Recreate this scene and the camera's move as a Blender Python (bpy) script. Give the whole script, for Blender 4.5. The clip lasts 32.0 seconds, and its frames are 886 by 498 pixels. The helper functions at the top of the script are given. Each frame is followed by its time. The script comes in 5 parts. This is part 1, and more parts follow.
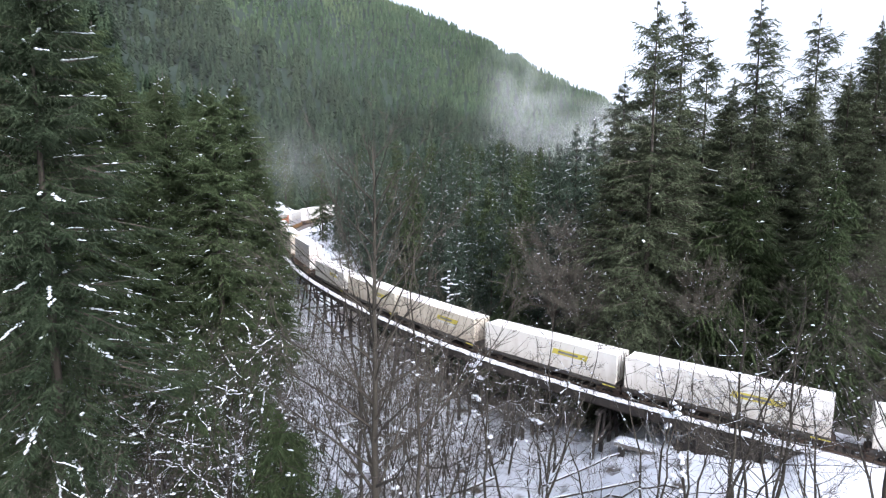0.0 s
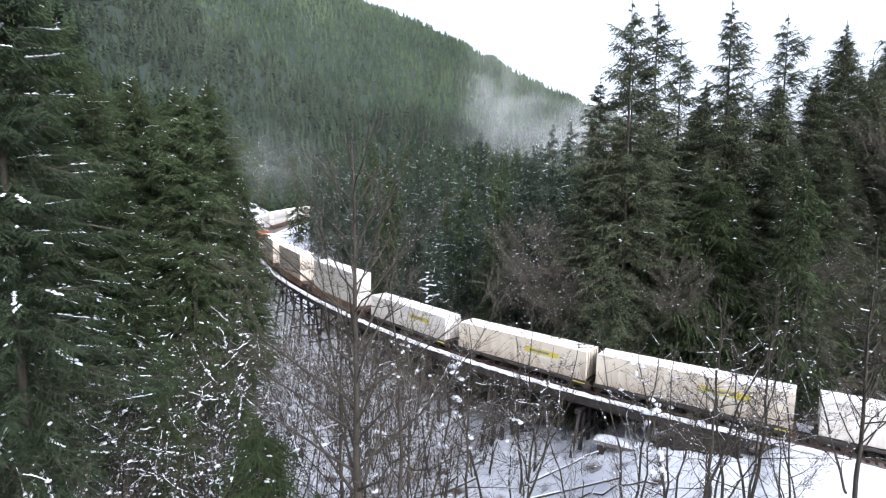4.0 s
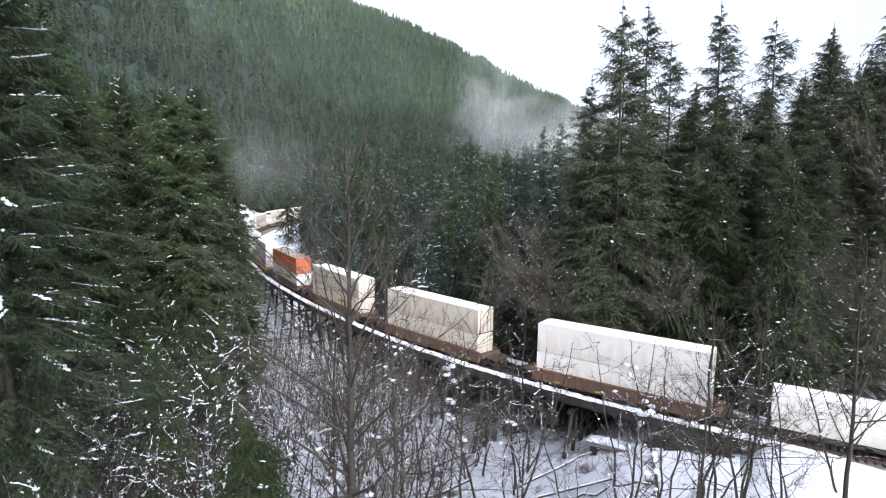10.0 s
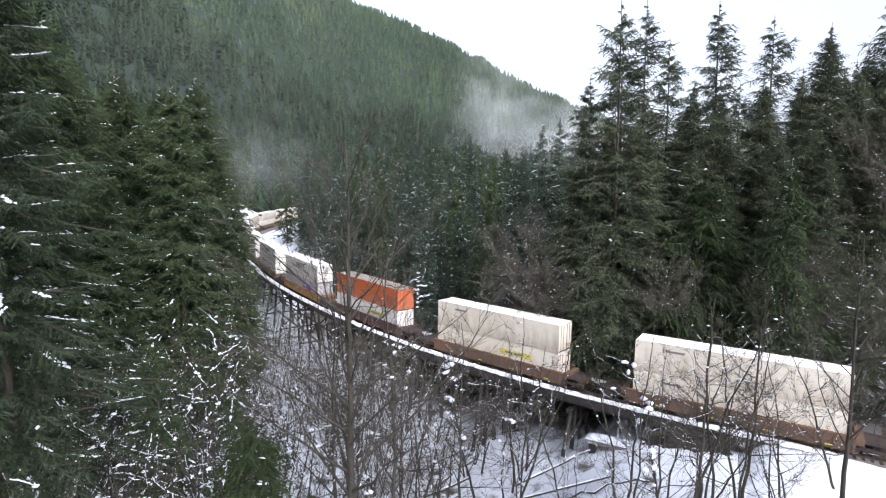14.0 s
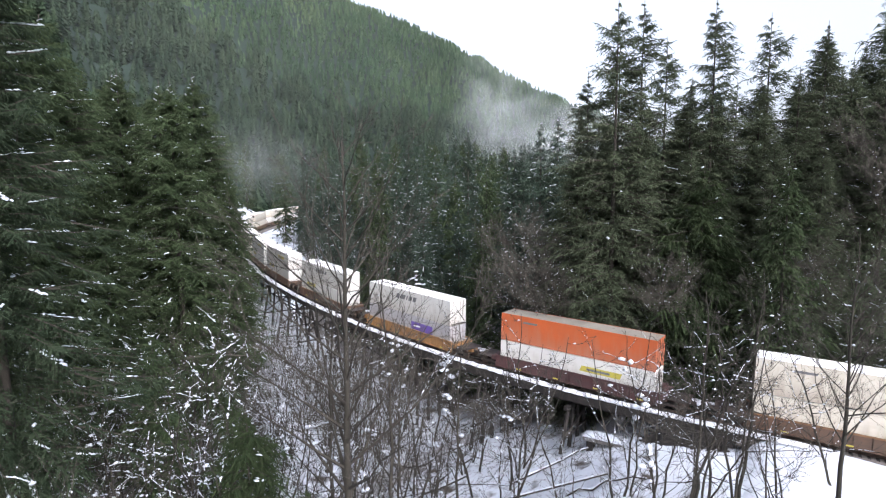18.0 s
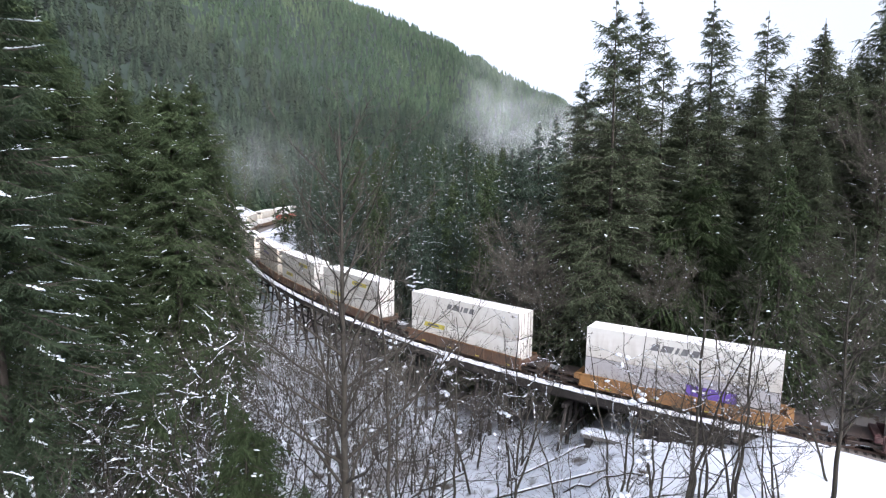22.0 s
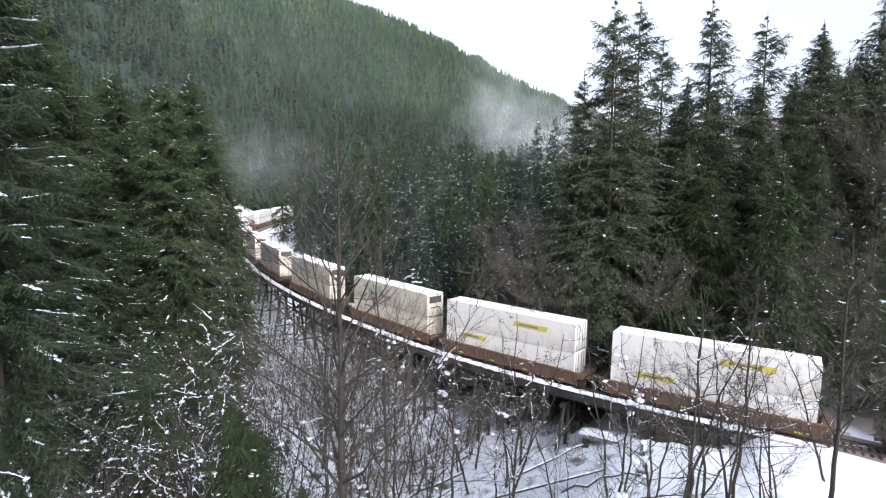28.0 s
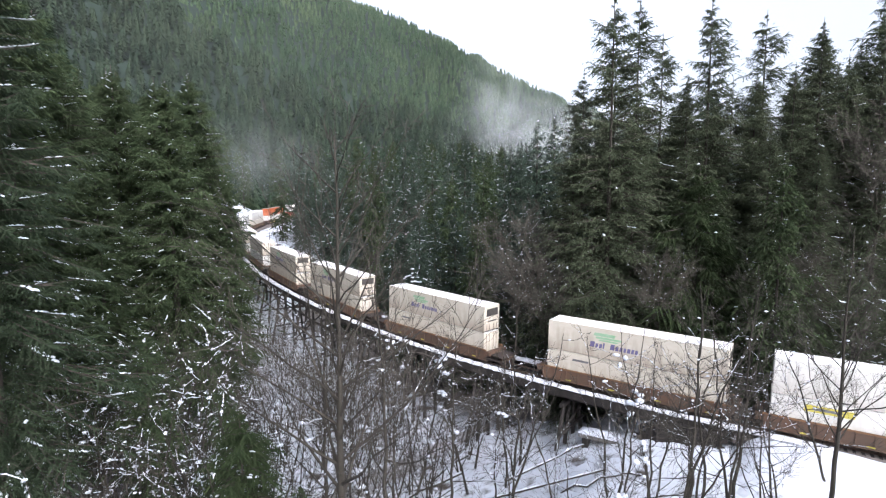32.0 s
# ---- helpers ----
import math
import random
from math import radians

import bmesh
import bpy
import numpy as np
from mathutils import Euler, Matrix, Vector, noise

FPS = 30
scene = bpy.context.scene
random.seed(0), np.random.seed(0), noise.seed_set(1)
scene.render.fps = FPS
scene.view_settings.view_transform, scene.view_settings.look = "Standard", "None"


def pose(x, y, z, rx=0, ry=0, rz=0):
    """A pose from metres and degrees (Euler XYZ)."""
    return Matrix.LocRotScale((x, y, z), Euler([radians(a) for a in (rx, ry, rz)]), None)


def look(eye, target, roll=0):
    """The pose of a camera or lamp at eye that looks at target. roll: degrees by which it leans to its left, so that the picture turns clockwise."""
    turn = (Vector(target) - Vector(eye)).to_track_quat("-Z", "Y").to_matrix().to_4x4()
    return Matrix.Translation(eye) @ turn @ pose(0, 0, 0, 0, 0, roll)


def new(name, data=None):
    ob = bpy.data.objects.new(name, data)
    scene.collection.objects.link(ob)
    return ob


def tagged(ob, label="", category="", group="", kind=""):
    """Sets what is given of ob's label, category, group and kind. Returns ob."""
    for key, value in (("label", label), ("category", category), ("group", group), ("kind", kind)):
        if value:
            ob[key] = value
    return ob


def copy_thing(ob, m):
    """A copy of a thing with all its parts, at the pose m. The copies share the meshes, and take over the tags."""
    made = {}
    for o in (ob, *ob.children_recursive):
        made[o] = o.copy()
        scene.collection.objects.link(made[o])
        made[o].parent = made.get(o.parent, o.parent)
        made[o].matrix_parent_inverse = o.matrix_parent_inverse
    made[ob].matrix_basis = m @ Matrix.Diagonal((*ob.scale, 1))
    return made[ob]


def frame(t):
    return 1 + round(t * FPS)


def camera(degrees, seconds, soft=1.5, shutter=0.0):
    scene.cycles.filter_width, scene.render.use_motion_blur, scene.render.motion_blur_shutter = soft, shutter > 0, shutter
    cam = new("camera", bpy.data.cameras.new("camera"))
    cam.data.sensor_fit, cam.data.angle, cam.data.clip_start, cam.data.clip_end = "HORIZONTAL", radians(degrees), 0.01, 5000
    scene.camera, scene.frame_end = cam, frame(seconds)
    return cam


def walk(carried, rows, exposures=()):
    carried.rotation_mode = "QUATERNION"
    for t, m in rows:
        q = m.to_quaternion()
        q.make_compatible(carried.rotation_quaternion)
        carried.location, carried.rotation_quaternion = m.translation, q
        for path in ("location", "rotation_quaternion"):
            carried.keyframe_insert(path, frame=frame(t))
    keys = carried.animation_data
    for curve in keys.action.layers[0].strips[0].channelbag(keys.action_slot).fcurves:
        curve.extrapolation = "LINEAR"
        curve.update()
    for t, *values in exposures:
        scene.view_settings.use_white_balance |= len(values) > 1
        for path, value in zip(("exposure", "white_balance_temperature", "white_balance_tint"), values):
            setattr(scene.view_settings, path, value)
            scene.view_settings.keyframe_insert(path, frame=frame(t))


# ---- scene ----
cam = camera(78.43, 32.0, soft=1.2, shutter=0.0)
# seconds, eye x, y, z, turn, tilt, lean (degrees); the drone hovers and slowly turns
PATH = [
    (0, 0.251, -0.07, 20.416, 3.867, -6.421, 0.04),
    (0.5, 0.271, -0.044, 20.403, 3.563, -6.453, -0.03),
    (1, 0.286, -0.047, 20.383, 3.228, -6.379, -0.057),
    (1.5, 0.219, -0.034, 20.381, 2.808, -6.379, -0.061),
    (2, 0.163, 0.006, 20.37, 2.41, -6.365, -0.06),
    (2.5, 0.147, 0.034, 20.336, 2.038, -6.352, -0.089),
    (3, 0.107, 0.068, 20.356, 1.949, -6.346, -0.106),
    (3.5, 0.056, 0.095, 20.351, 1.671, -6.325, -0.117),
    (5.5, -0.026, 0.186, 20.347, 1.004, -6.254, -0.16),
    (6, -0.061, 0.196, 20.34, 0.917, -6.249, -0.158),
    (7, -0.079, 0.204, 20.417, 0.79, -6.245, -0.192),
    (8, -0.129, 0.216, 20.418, 0.692, -6.247, -0.202),
    (9, -0.135, 0.251, 20.424, 0.529, -6.235, -0.226),
    (11, -0.266, 0.225, 20.472, 0.241, -6.248, -0.191),
    (12, -0.265, 0.199, 20.428, 0.216, -6.233, -0.197),
    (13, -0.235, 0.146, 20.367, 0.236, -6.254, -0.23),
    (14, -0.217, 0.126, 20.295, 0.238, -6.216, -0.195),
    (17, -0.113, 0.097, 20.2, 0.167, -6.25, -0.239),
    (18, -0.081, 0.091, 20.134, 0.142, -6.255, -0.241),
    (19, -0.056, 0.07, 20.018, 0.106, -6.255, -0.212),
    (20, -0.039, 0.041, 19.963, 0.051, -6.307, -0.185),
    (21, -0.012, 0.022, 19.895, 0.045, -6.287, -0.235),
    (22, 0, 0, 19.893, 0.001, -6.262, -0.222),
    (24, 0.054, 0.015, 19.987, -0.043, -6.331, -0.17),
    (25, 0.057, -0.004, 19.992, -0.07, -6.334, -0.191),
    (28, 0.105, 0.048, 19.904, -0.065, -6.293, -0.168),
    (30, 0.094, 0.099, 19.901, -0.079, -6.379, -0.171),
    (32, 0.138, 0.177, 19.949, -0.1, -6.393, -0.239),
]


def aim(x, y, z, turn, tilt, lean):
    return Matrix.Translation((x, y, z)) @ pose(0, 0, 0, 0, 0, turn) @ pose(0, 0, 0, 90 + tilt) @ pose(0, 0, 0, 0, 0, lean)


walk(cam, [(t, aim(x, y, z, a, b, c)) for t, x, y, z, a, b, c in PATH], exposures=[(0, 1.66, 5900, 15), (8, 1.55, 5900, 15), (32, 1.52, 5900, 15)])

# ---- world, sun ----
world = bpy.data.worlds.new("overcast")
scene.world = world
world.use_nodes = True
wn, wl = world.node_tree.nodes, world.node_tree.links
sky = wn.new("ShaderNodeTexSky")
sky.sky_type, sky.sun_disc = "NISHITA", False
SUN_EL, SUN_AZ = radians(30), radians(150)
sky.sun_elevation, sky.sun_rotation = SUN_EL, SUN_AZ
sky.air_density, sky.dust_density, sky.ozone_density = 1.0, 6.0, 1.0
hsv = wn.new("ShaderNodeHueSaturation")
hsv.inputs["Saturation"].default_value = 0.35
wl.new(sky.outputs[0], hsv.inputs["Color"])
bg = wn["Background"]
wl.new(hsv.outputs[0], bg.inputs["Color"])
bg.inputs["Strength"].default_value = 0.15
sun_data = bpy.data.lights.new("sun", "SUN")
sun_data.energy, sun_data.angle, sun_data.color = 1.2, radians(50), (1.0, 0.985, 0.965)
sun_ob = new("sun", sun_data)
sun_ob.matrix_world = look((0, 0, 0), (-math.sin(SUN_AZ) * math.cos(SUN_EL), -math.cos(SUN_AZ) * math.cos(SUN_EL), -math.sin(SUN_EL)))


# ---- materials ----
def material(name, color, color2=None, rough=0.8, scale=3.0, fine=40.0, bump=0.3, metal=0.0, amount=0.5, vary=0.0, stretch=(1, 1, 1), spec=0.3, grime=0.0):
    """Two scales of variation between two colours, fine relief, and a random shade per object or island."""
    m = bpy.data.materials.new(name)
    m.use_nodes = True
    n, l = m.node_tree.nodes, m.node_tree.links
    b = n["Principled BSDF"]
    b.inputs["Roughness"].default_value, b.inputs["Metallic"].default_value = rough, metal
    b.inputs["Specular IOR Level"].default_value = spec
    color2 = color2 or tuple(c * 0.6 for c in color)
    co = n.new("ShaderNodeTexCoord")
    mp = n.new("ShaderNodeMapping")
    mp.inputs["Scale"].default_value = stretch
    l.new(co.outputs["Object"], mp.inputs["Vector"])
    big, small = n.new("ShaderNodeTexNoise"), n.new("ShaderNodeTexNoise")
    big.inputs["Scale"].default_value, small.inputs["Scale"].default_value = scale, fine
    big.inputs["Detail"].default_value, small.inputs["Detail"].default_value = 4, 3
    l.new(mp.outputs[0], big.inputs["Vector"])
    l.new(mp.outputs[0], small.inputs["Vector"])
    add = n.new("ShaderNodeMath")
    add.operation = "MULTIPLY_ADD"
    l.new(small.outputs["Fac"], add.inputs[0])
    add.inputs[1].default_value = 0.5
    l.new(big.outputs["Fac"], add.inputs[2])
    rng = n.new("ShaderNodeMapRange")
    rng.inputs["From Min"].default_value, rng.inputs["From Max"].default_value = 0.5, 1.0
    rng.inputs["To Max"].default_value = amount * 2
    l.new(add.outputs[0], rng.inputs["Value"])
    mix = n.new("ShaderNodeMix")
    mix.data_type = "RGBA"
    mix.inputs["A"].default_value, mix.inputs["B"].default_value = (*color, 1), (*color2, 1)
    l.new(rng.outputs[0], mix.inputs["Factor"])
    out = mix.outputs["Result"]
    if vary:
        geo = n.new("ShaderNodeNewGeometry")
        info = n.new("ShaderNodeObjectInfo")
        av = n.new("ShaderNodeMath")
        av.operation = "ADD"
        l.new(geo.outputs["Random Per Island"], av.inputs[0])
        l.new(info.outputs["Random"], av.inputs[1])
        vr = n.new("ShaderNodeMapRange")
        vr.inputs["From Max"].default_value = 2
        vr.inputs["To Min"].default_value, vr.inputs["To Max"].default_value = 1 - vary, 1 + vary
        l.new(av.outputs[0], vr.inputs["Value"])
        hs = n.new("ShaderNodeHueSaturation")
        l.new(vr.outputs[0], hs.inputs["Value"])
        l.new(out, hs.inputs["Color"])
        out = hs.outputs["Color"]
    if grime:
        # road dirt thrown up over the lower part, in uneven streaks
        sep = n.new("ShaderNodeSeparateXYZ")
        l.new(co.outputs["Object"], sep.inputs[0])
        st = n.new("ShaderNodeTexNoise")
        st.inputs["Scale"].default_value, st.inputs["Detail"].default_value = 1.6, 6
        sm = n.new("ShaderNodeMapping")
        sm.inputs["Scale"].default_value = (1.0, 1.0, 0.22)
        l.new(co.outputs["Object"], sm.inputs["Vector"])
        l.new(sm.outputs[0], st.inputs["Vector"])
        low = n.new("ShaderNodeMapRange")
        low.inputs["From Min"].default_value, low.inputs["From Max"].default_value = 0.0, 2.6
        low.inputs["To Min"].default_value, low.inputs["To Max"].default_value = 0.42, -0.10
        l.new(sep.outputs["Z"], low.inputs["Value"])
        sm2 = n.new("ShaderNodeMath")
        sm2.operation = "ADD"
        l.new(st.outputs["Fac"], sm2.inputs[0])
        l.new(low.outputs[0], sm2.inputs[1])
        gr = n.new("ShaderNodeMapRange")
        gr.inputs["From Min"].default_value, gr.inputs["From Max"].default_value, gr.inputs["To Max"].default_value = 0.50, 1.0, grime
        l.new(sm2.outputs[0], gr.inputs["Value"])
        gm = n.new("ShaderNodeMix")
        gm.data_type = "RGBA"
        l.new(gr.outputs[0], gm.inputs["Factor"])
        l.new(out, gm.inputs["A"])
        gm.inputs["B"].default_value = (0.24, 0.20, 0.155, 1)
        out = gm.outputs["Result"]
    l.new(out, b.inputs["Base Color"])
    bm = n.new("ShaderNodeBump")
    bm.inputs["Strength"].default_value = bump
    bm.inputs["Distance"].default_value = 0.05
    l.new(add.outputs[0], bm.inputs["Height"])
    l.new(bm.outputs[0], b.inputs["Normal"])
    return m


M = {}
M["needles"] = material("fir_needles", (0.040, 0.058, 0.029), (0.062, 0.081, 0.040), 0.8, 0.6, 6, 0.2, vary=0.3, spec=0.03)
M["needles_deep"] = material("deep_green_fir_needles", (0.027, 0.040, 0.024), (0.044, 0.058, 0.034), 0.8, 0.6, 6, 0.2, vary=0.3, spec=0.03)
M["needles_dark"] = material("dark_fir_needles", (0.056, 0.071, 0.042), (0.086, 0.099, 0.061), 0.8, 0.6, 6, 0.2, vary=0.28, spec=0.03)
# bluish: the distance haze over the middle firs is put into their colour
M["needles_hazed"] = material("hazed_fir_needles", (0.036, 0.054, 0.040), (0.060, 0.078, 0.058), 0.8, 0.6, 6, 0.2, vary=0.25, spec=0.03)
M["needles_bright"] = material("cedar_foliage", (0.034, 0.050, 0.024), (0.052, 0.068, 0.032), 0.8, 0.8, 6, 0.2, vary=0.5, spec=0.03)
# paler and bluer than near needles: mountain haze is put into the colour
M["needles_far"] = material("hazed_far_fir_needles", (0.046, 0.080, 0.046), (0.074, 0.104, 0.056), 0.85, 0.02, 0.3, 0.1, vary=0.08, spec=0.03)
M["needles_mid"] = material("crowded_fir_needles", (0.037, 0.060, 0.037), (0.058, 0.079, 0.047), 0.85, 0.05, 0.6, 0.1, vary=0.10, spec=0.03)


def leafy(m, share):
    """Light passes through thin sprays of needles."""
    n, l = m.node_tree.nodes, m.node_tree.links
    b = n["Principled BSDF"]
    tl, mx = n.new("ShaderNodeBsdfTranslucent"), n.new("ShaderNodeMixShader")
    l.new(b.inputs["Base Color"].links[0].from_socket, tl.inputs["Color"])
    mx.inputs["Fac"].default_value = share
    l.new(b.outputs[0], mx.inputs[1])
    l.new(tl.outputs[0], mx.inputs[2])
    l.new(mx.outputs[0], n["Material Output"].inputs["Surface"])


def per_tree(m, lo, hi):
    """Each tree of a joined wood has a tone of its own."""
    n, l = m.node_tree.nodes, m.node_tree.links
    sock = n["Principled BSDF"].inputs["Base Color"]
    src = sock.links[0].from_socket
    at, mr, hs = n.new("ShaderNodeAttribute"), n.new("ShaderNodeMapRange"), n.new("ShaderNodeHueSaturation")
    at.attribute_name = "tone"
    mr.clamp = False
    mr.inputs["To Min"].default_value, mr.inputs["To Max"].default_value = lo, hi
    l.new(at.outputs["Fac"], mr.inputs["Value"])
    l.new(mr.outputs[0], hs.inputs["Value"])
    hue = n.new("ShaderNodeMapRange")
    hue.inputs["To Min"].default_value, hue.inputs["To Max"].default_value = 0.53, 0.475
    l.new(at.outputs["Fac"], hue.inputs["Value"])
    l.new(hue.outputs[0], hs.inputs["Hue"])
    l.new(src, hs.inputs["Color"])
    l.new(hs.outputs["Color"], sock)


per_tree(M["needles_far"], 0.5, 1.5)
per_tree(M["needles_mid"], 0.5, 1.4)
for nm in ("needles", "needles_deep", "needles_dark", "needles_hazed", "needles_bright", "needles_far", "needles_mid"):
    leafy(M[nm], 0.42)
M["bark"] = material("fir_bark", (0.024, 0.020, 0.016), (0.050, 0.042, 0.034), 0.9, 3, 20, 0.6, stretch=(1, 1, 0.2))
M["alder"] = material("alder_bark", (0.016, 0.0135, 0.010), (0.038, 0.033, 0.025), 0.9, 1.5, 15, 0.4, stretch=(1, 1, 0.3))
M["alder_pale"] = material("pale_alder_bark", (0.036, 0.031, 0.024), (0.078, 0.068, 0.052), 0.9, 1.5, 15, 0.4, stretch=(1, 1, 0.3))
M["twig"] = material("bare_twigs", (0.036, 0.032, 0.026), (0.068, 0.060, 0.049), 0.9, 1.0, 8, 0.2, vary=0.3)
M["twig_pale"] = material("pale_bare_twigs", (0.052, 0.047, 0.038), (0.088, 0.080, 0.066), 0.9, 1.0, 8, 0.2, vary=0.3)
M["snow"] = material("snow", (0.60, 0.625, 0.67), (0.44, 0.475, 0.53), 0.6, 1.5, 18, 0.5)
M["timber"] = material("creosoted_timber", (0.012, 0.0105, 0.010), (0.032, 0.027, 0.024), 0.85, 1.2, 14, 0.6, stretch=(1, 1, 0.3), vary=0.2)
M["thin_snow"] = material("trodden_snow", (0.80, 0.82, 0.86), (0.42, 0.42, 0.44), 0.7, 1.3, 5, 0.8, amount=0.55)
M["steel_dark"] = material("dark_painted_steel", (0.028, 0.026, 0.026), (0.07, 0.05, 0.04), 0.6, 1.5, 12, 0.2, metal=0.2)
M["rail"] = material("worn_rail_steel", (0.16, 0.13, 0.11), (0.10, 0.06, 0.045), 0.45, 3, 30, 0.2, metal=0.7)
M["ballast"] = material("ballast_stone", (0.10, 0.088, 0.08), (0.17, 0.15, 0.14), 0.95, 3, 22, 1.0)
M["concrete"] = material("weathered_concrete", (0.20, 0.19, 0.18), (0.10, 0.095, 0.09), 0.9, 0.8, 10, 0.4)
M["rust_brown"] = material("rust_brown_car_paint", (0.102, 0.055, 0.033), (0.070, 0.049, 0.036), 0.65, 0.7, 8, 0.15, stretch=(0.3, 1, 1), vary=0.15)
M["rust_edge"] = material("worn_ochre_brown_chord_paint", (0.185, 0.095, 0.036), (0.11, 0.062, 0.035), 0.65, 0.7, 8, 0.15, stretch=(0.3, 1, 1))
M["ochre"] = material("ochre_car_paint", (0.27, 0.138, 0.044), (0.17, 0.095, 0.046), 0.6, 0.7, 8, 0.15, stretch=(0.3, 1, 1))
M["maroon"] = material("maroon_car_paint", (0.075, 0.032, 0.030), (0.05, 0.03, 0.03), 0.6, 0.7, 8, 0.15, stretch=(0.3, 1, 1))
M["black"] = material("black_car_paint", (0.022, 0.021, 0.021), (0.05, 0.045, 0.04), 0.6, 0.7, 8, 0.15)
M["yellow"] = material("yellow_marking", (0.42, 0.36, 0.045), (0.36, 0.32, 0.08), 0.6, 1, 9, 0.05)
M["white_box"] = material("white_container_paint", (0.545, 0.54, 0.51), (0.43, 0.41, 0.37), 0.55, 0.35, 3.0, 0.05, amount=0.35, stretch=(0.35, 1, 1), grime=0.5)
M["cream_box"] = material("cream_container_paint", (0.51, 0.475, 0.40), (0.39, 0.345, 0.275), 0.55, 0.35, 3.0, 0.05, amount=0.4, stretch=(0.35, 1, 1), grime=0.8)
M["grey_box"] = material("grey_container_paint", (0.36, 0.35, 0.36), (0.26, 0.25, 0.25), 0.55, 0.35, 3.0, 0.05, amount=0.4, grime=0.5)
M["orange_box"] = material("orange_container_paint", (0.40, 0.088, 0.024), (0.31, 0.082, 0.032), 0.5, 0.35, 3.0, 0.05, amount=0.4, grime=0.35)
M["red_box"] = material("rusty_red_container_paint", (0.30, 0.06, 0.04), (0.20, 0.05, 0.04), 0.55, 0.35, 3.0, 0.05, amount=0.4, grime=0.4)
M["roof_white"] = material("bright_white_roof", (0.82, 0.82, 0.82), (0.68, 0.67, 0.66), 0.6, 0.5, 6, 0.1, amount=0.4)
M["roof_grey"] = material("grey_container_roof", (0.17, 0.155, 0.13), (0.24, 0.22, 0.19), 0.6, 0.5, 6, 0.1)
M["dark_mark"] = material("dark_lettering_paint", (0.10, 0.10, 0.105), (0.16, 0.16, 0.16), 0.6, 1, 6, 0.02)
M["faint_mark"] = material("faded_grey_lettering_paint", (0.42, 0.42, 0.43), (0.5, 0.5, 0.5), 0.6, 1, 6, 0.02)
M["purple"] = material("purple_logo_paint", (0.10, 0.055, 0.30), (0.13, 0.08, 0.32), 0.5, 1, 6, 0.02)
M["violet_mark"] = material("faded_violet_logo_paint", (0.085, 0.075, 0.16), (0.14, 0.13, 0.22), 0.5, 1, 6, 0.02)
M["green_mark"] = material("green_logo_paint", (0.19, 0.34, 0.20), (0.30, 0.42, 0.30), 0.5, 1, 6, 0.02)
M["rock"] = material("wet_dark_rock", (0.055, 0.05, 0.048), (0.11, 0.10, 0.10), 0.7, 0.8, 8, 0.8)
M["gravel"] = material("wet_gravel_road", (0.26, 0.25, 0.25), (0.42, 0.42, 0.43), 0.7, 0.5, 9, 0.6)


def ground_material():
    m = material("snowy_ground", (0.68, 0.71, 0.765), (0.56, 0.595, 0.65), 0.75, 0.25, 4, 0.6, spec=0.1)
    n, l = m.node_tree.nodes, m.node_tree.links
    b = n["Principled BSDF"]
    src = b.inputs["Base Color"].links[0].from_socket
    geo = n.new("ShaderNodeNewGeometry")
    sep = n.new("ShaderNodeSeparateXYZ")
    l.new(geo.outputs["Position"], sep.inputs[0])
    # litter and brush under the trees, patchy; in the ravine also painted fir shade
    litter = n.new("ShaderNodeTexNoise")
    litter.inputs["Scale"].default_value, litter.inputs["Detail"].default_value = 0.35, 6
    l.new(geo.outputs["Position"], litter.inputs["Vector"])
    lr = n.new("ShaderNodeMapRange")
    lr.inputs["From Min"].default_value, lr.inputs["From Max"].default_value = 0.56, 0.68
    l.new(litter.outputs["Fac"], lr.inputs["Value"])
    mix1 = n.new("ShaderNodeMix")
    mix1.data_type = "RGBA"
    wood = n.new("ShaderNodeAttribute")
    wood.attribute_name = "wood"
    wr = n.new("ShaderNodeMath")
    wr.operation, wr.use_clamp = "MULTIPLY_ADD", True
    l.new(wood.outputs["Fac"], wr.inputs[0])
    wr.inputs[1].default_value = 0.9
    l.new(lr.outputs[0], wr.inputs[2])
    l.new(wr.outputs[0], mix1.inputs["Factor"])
    l.new(src, mix1.inputs["A"])
    mix1.inputs["B"].default_value = (0.075, 0.062, 0.050, 1)
    # forest floor on the mountain side, shade between the trees put into its dark green
    hr = n.new("ShaderNodeMapRange")
    hr.inputs["From Min"].default_value, hr.inputs["From Max"].default_value = 14, 26
    l.new(sep.outputs["Z"], hr.inputs["Value"])
    mix2 = n.new("ShaderNodeMix")
    mix2.data_type = "RGBA"
    l.new(hr.outputs[0], mix2.inputs["Factor"])
    l.new(mix1.outputs["Result"], mix2.inputs["A"])
    mix2.inputs["B"].default_value = (0.016, 0.026, 0.019, 1)
    l.new(mix2.outputs["Result"], b.inputs["Base Color"])
    return m


M["ground"] = ground_material()


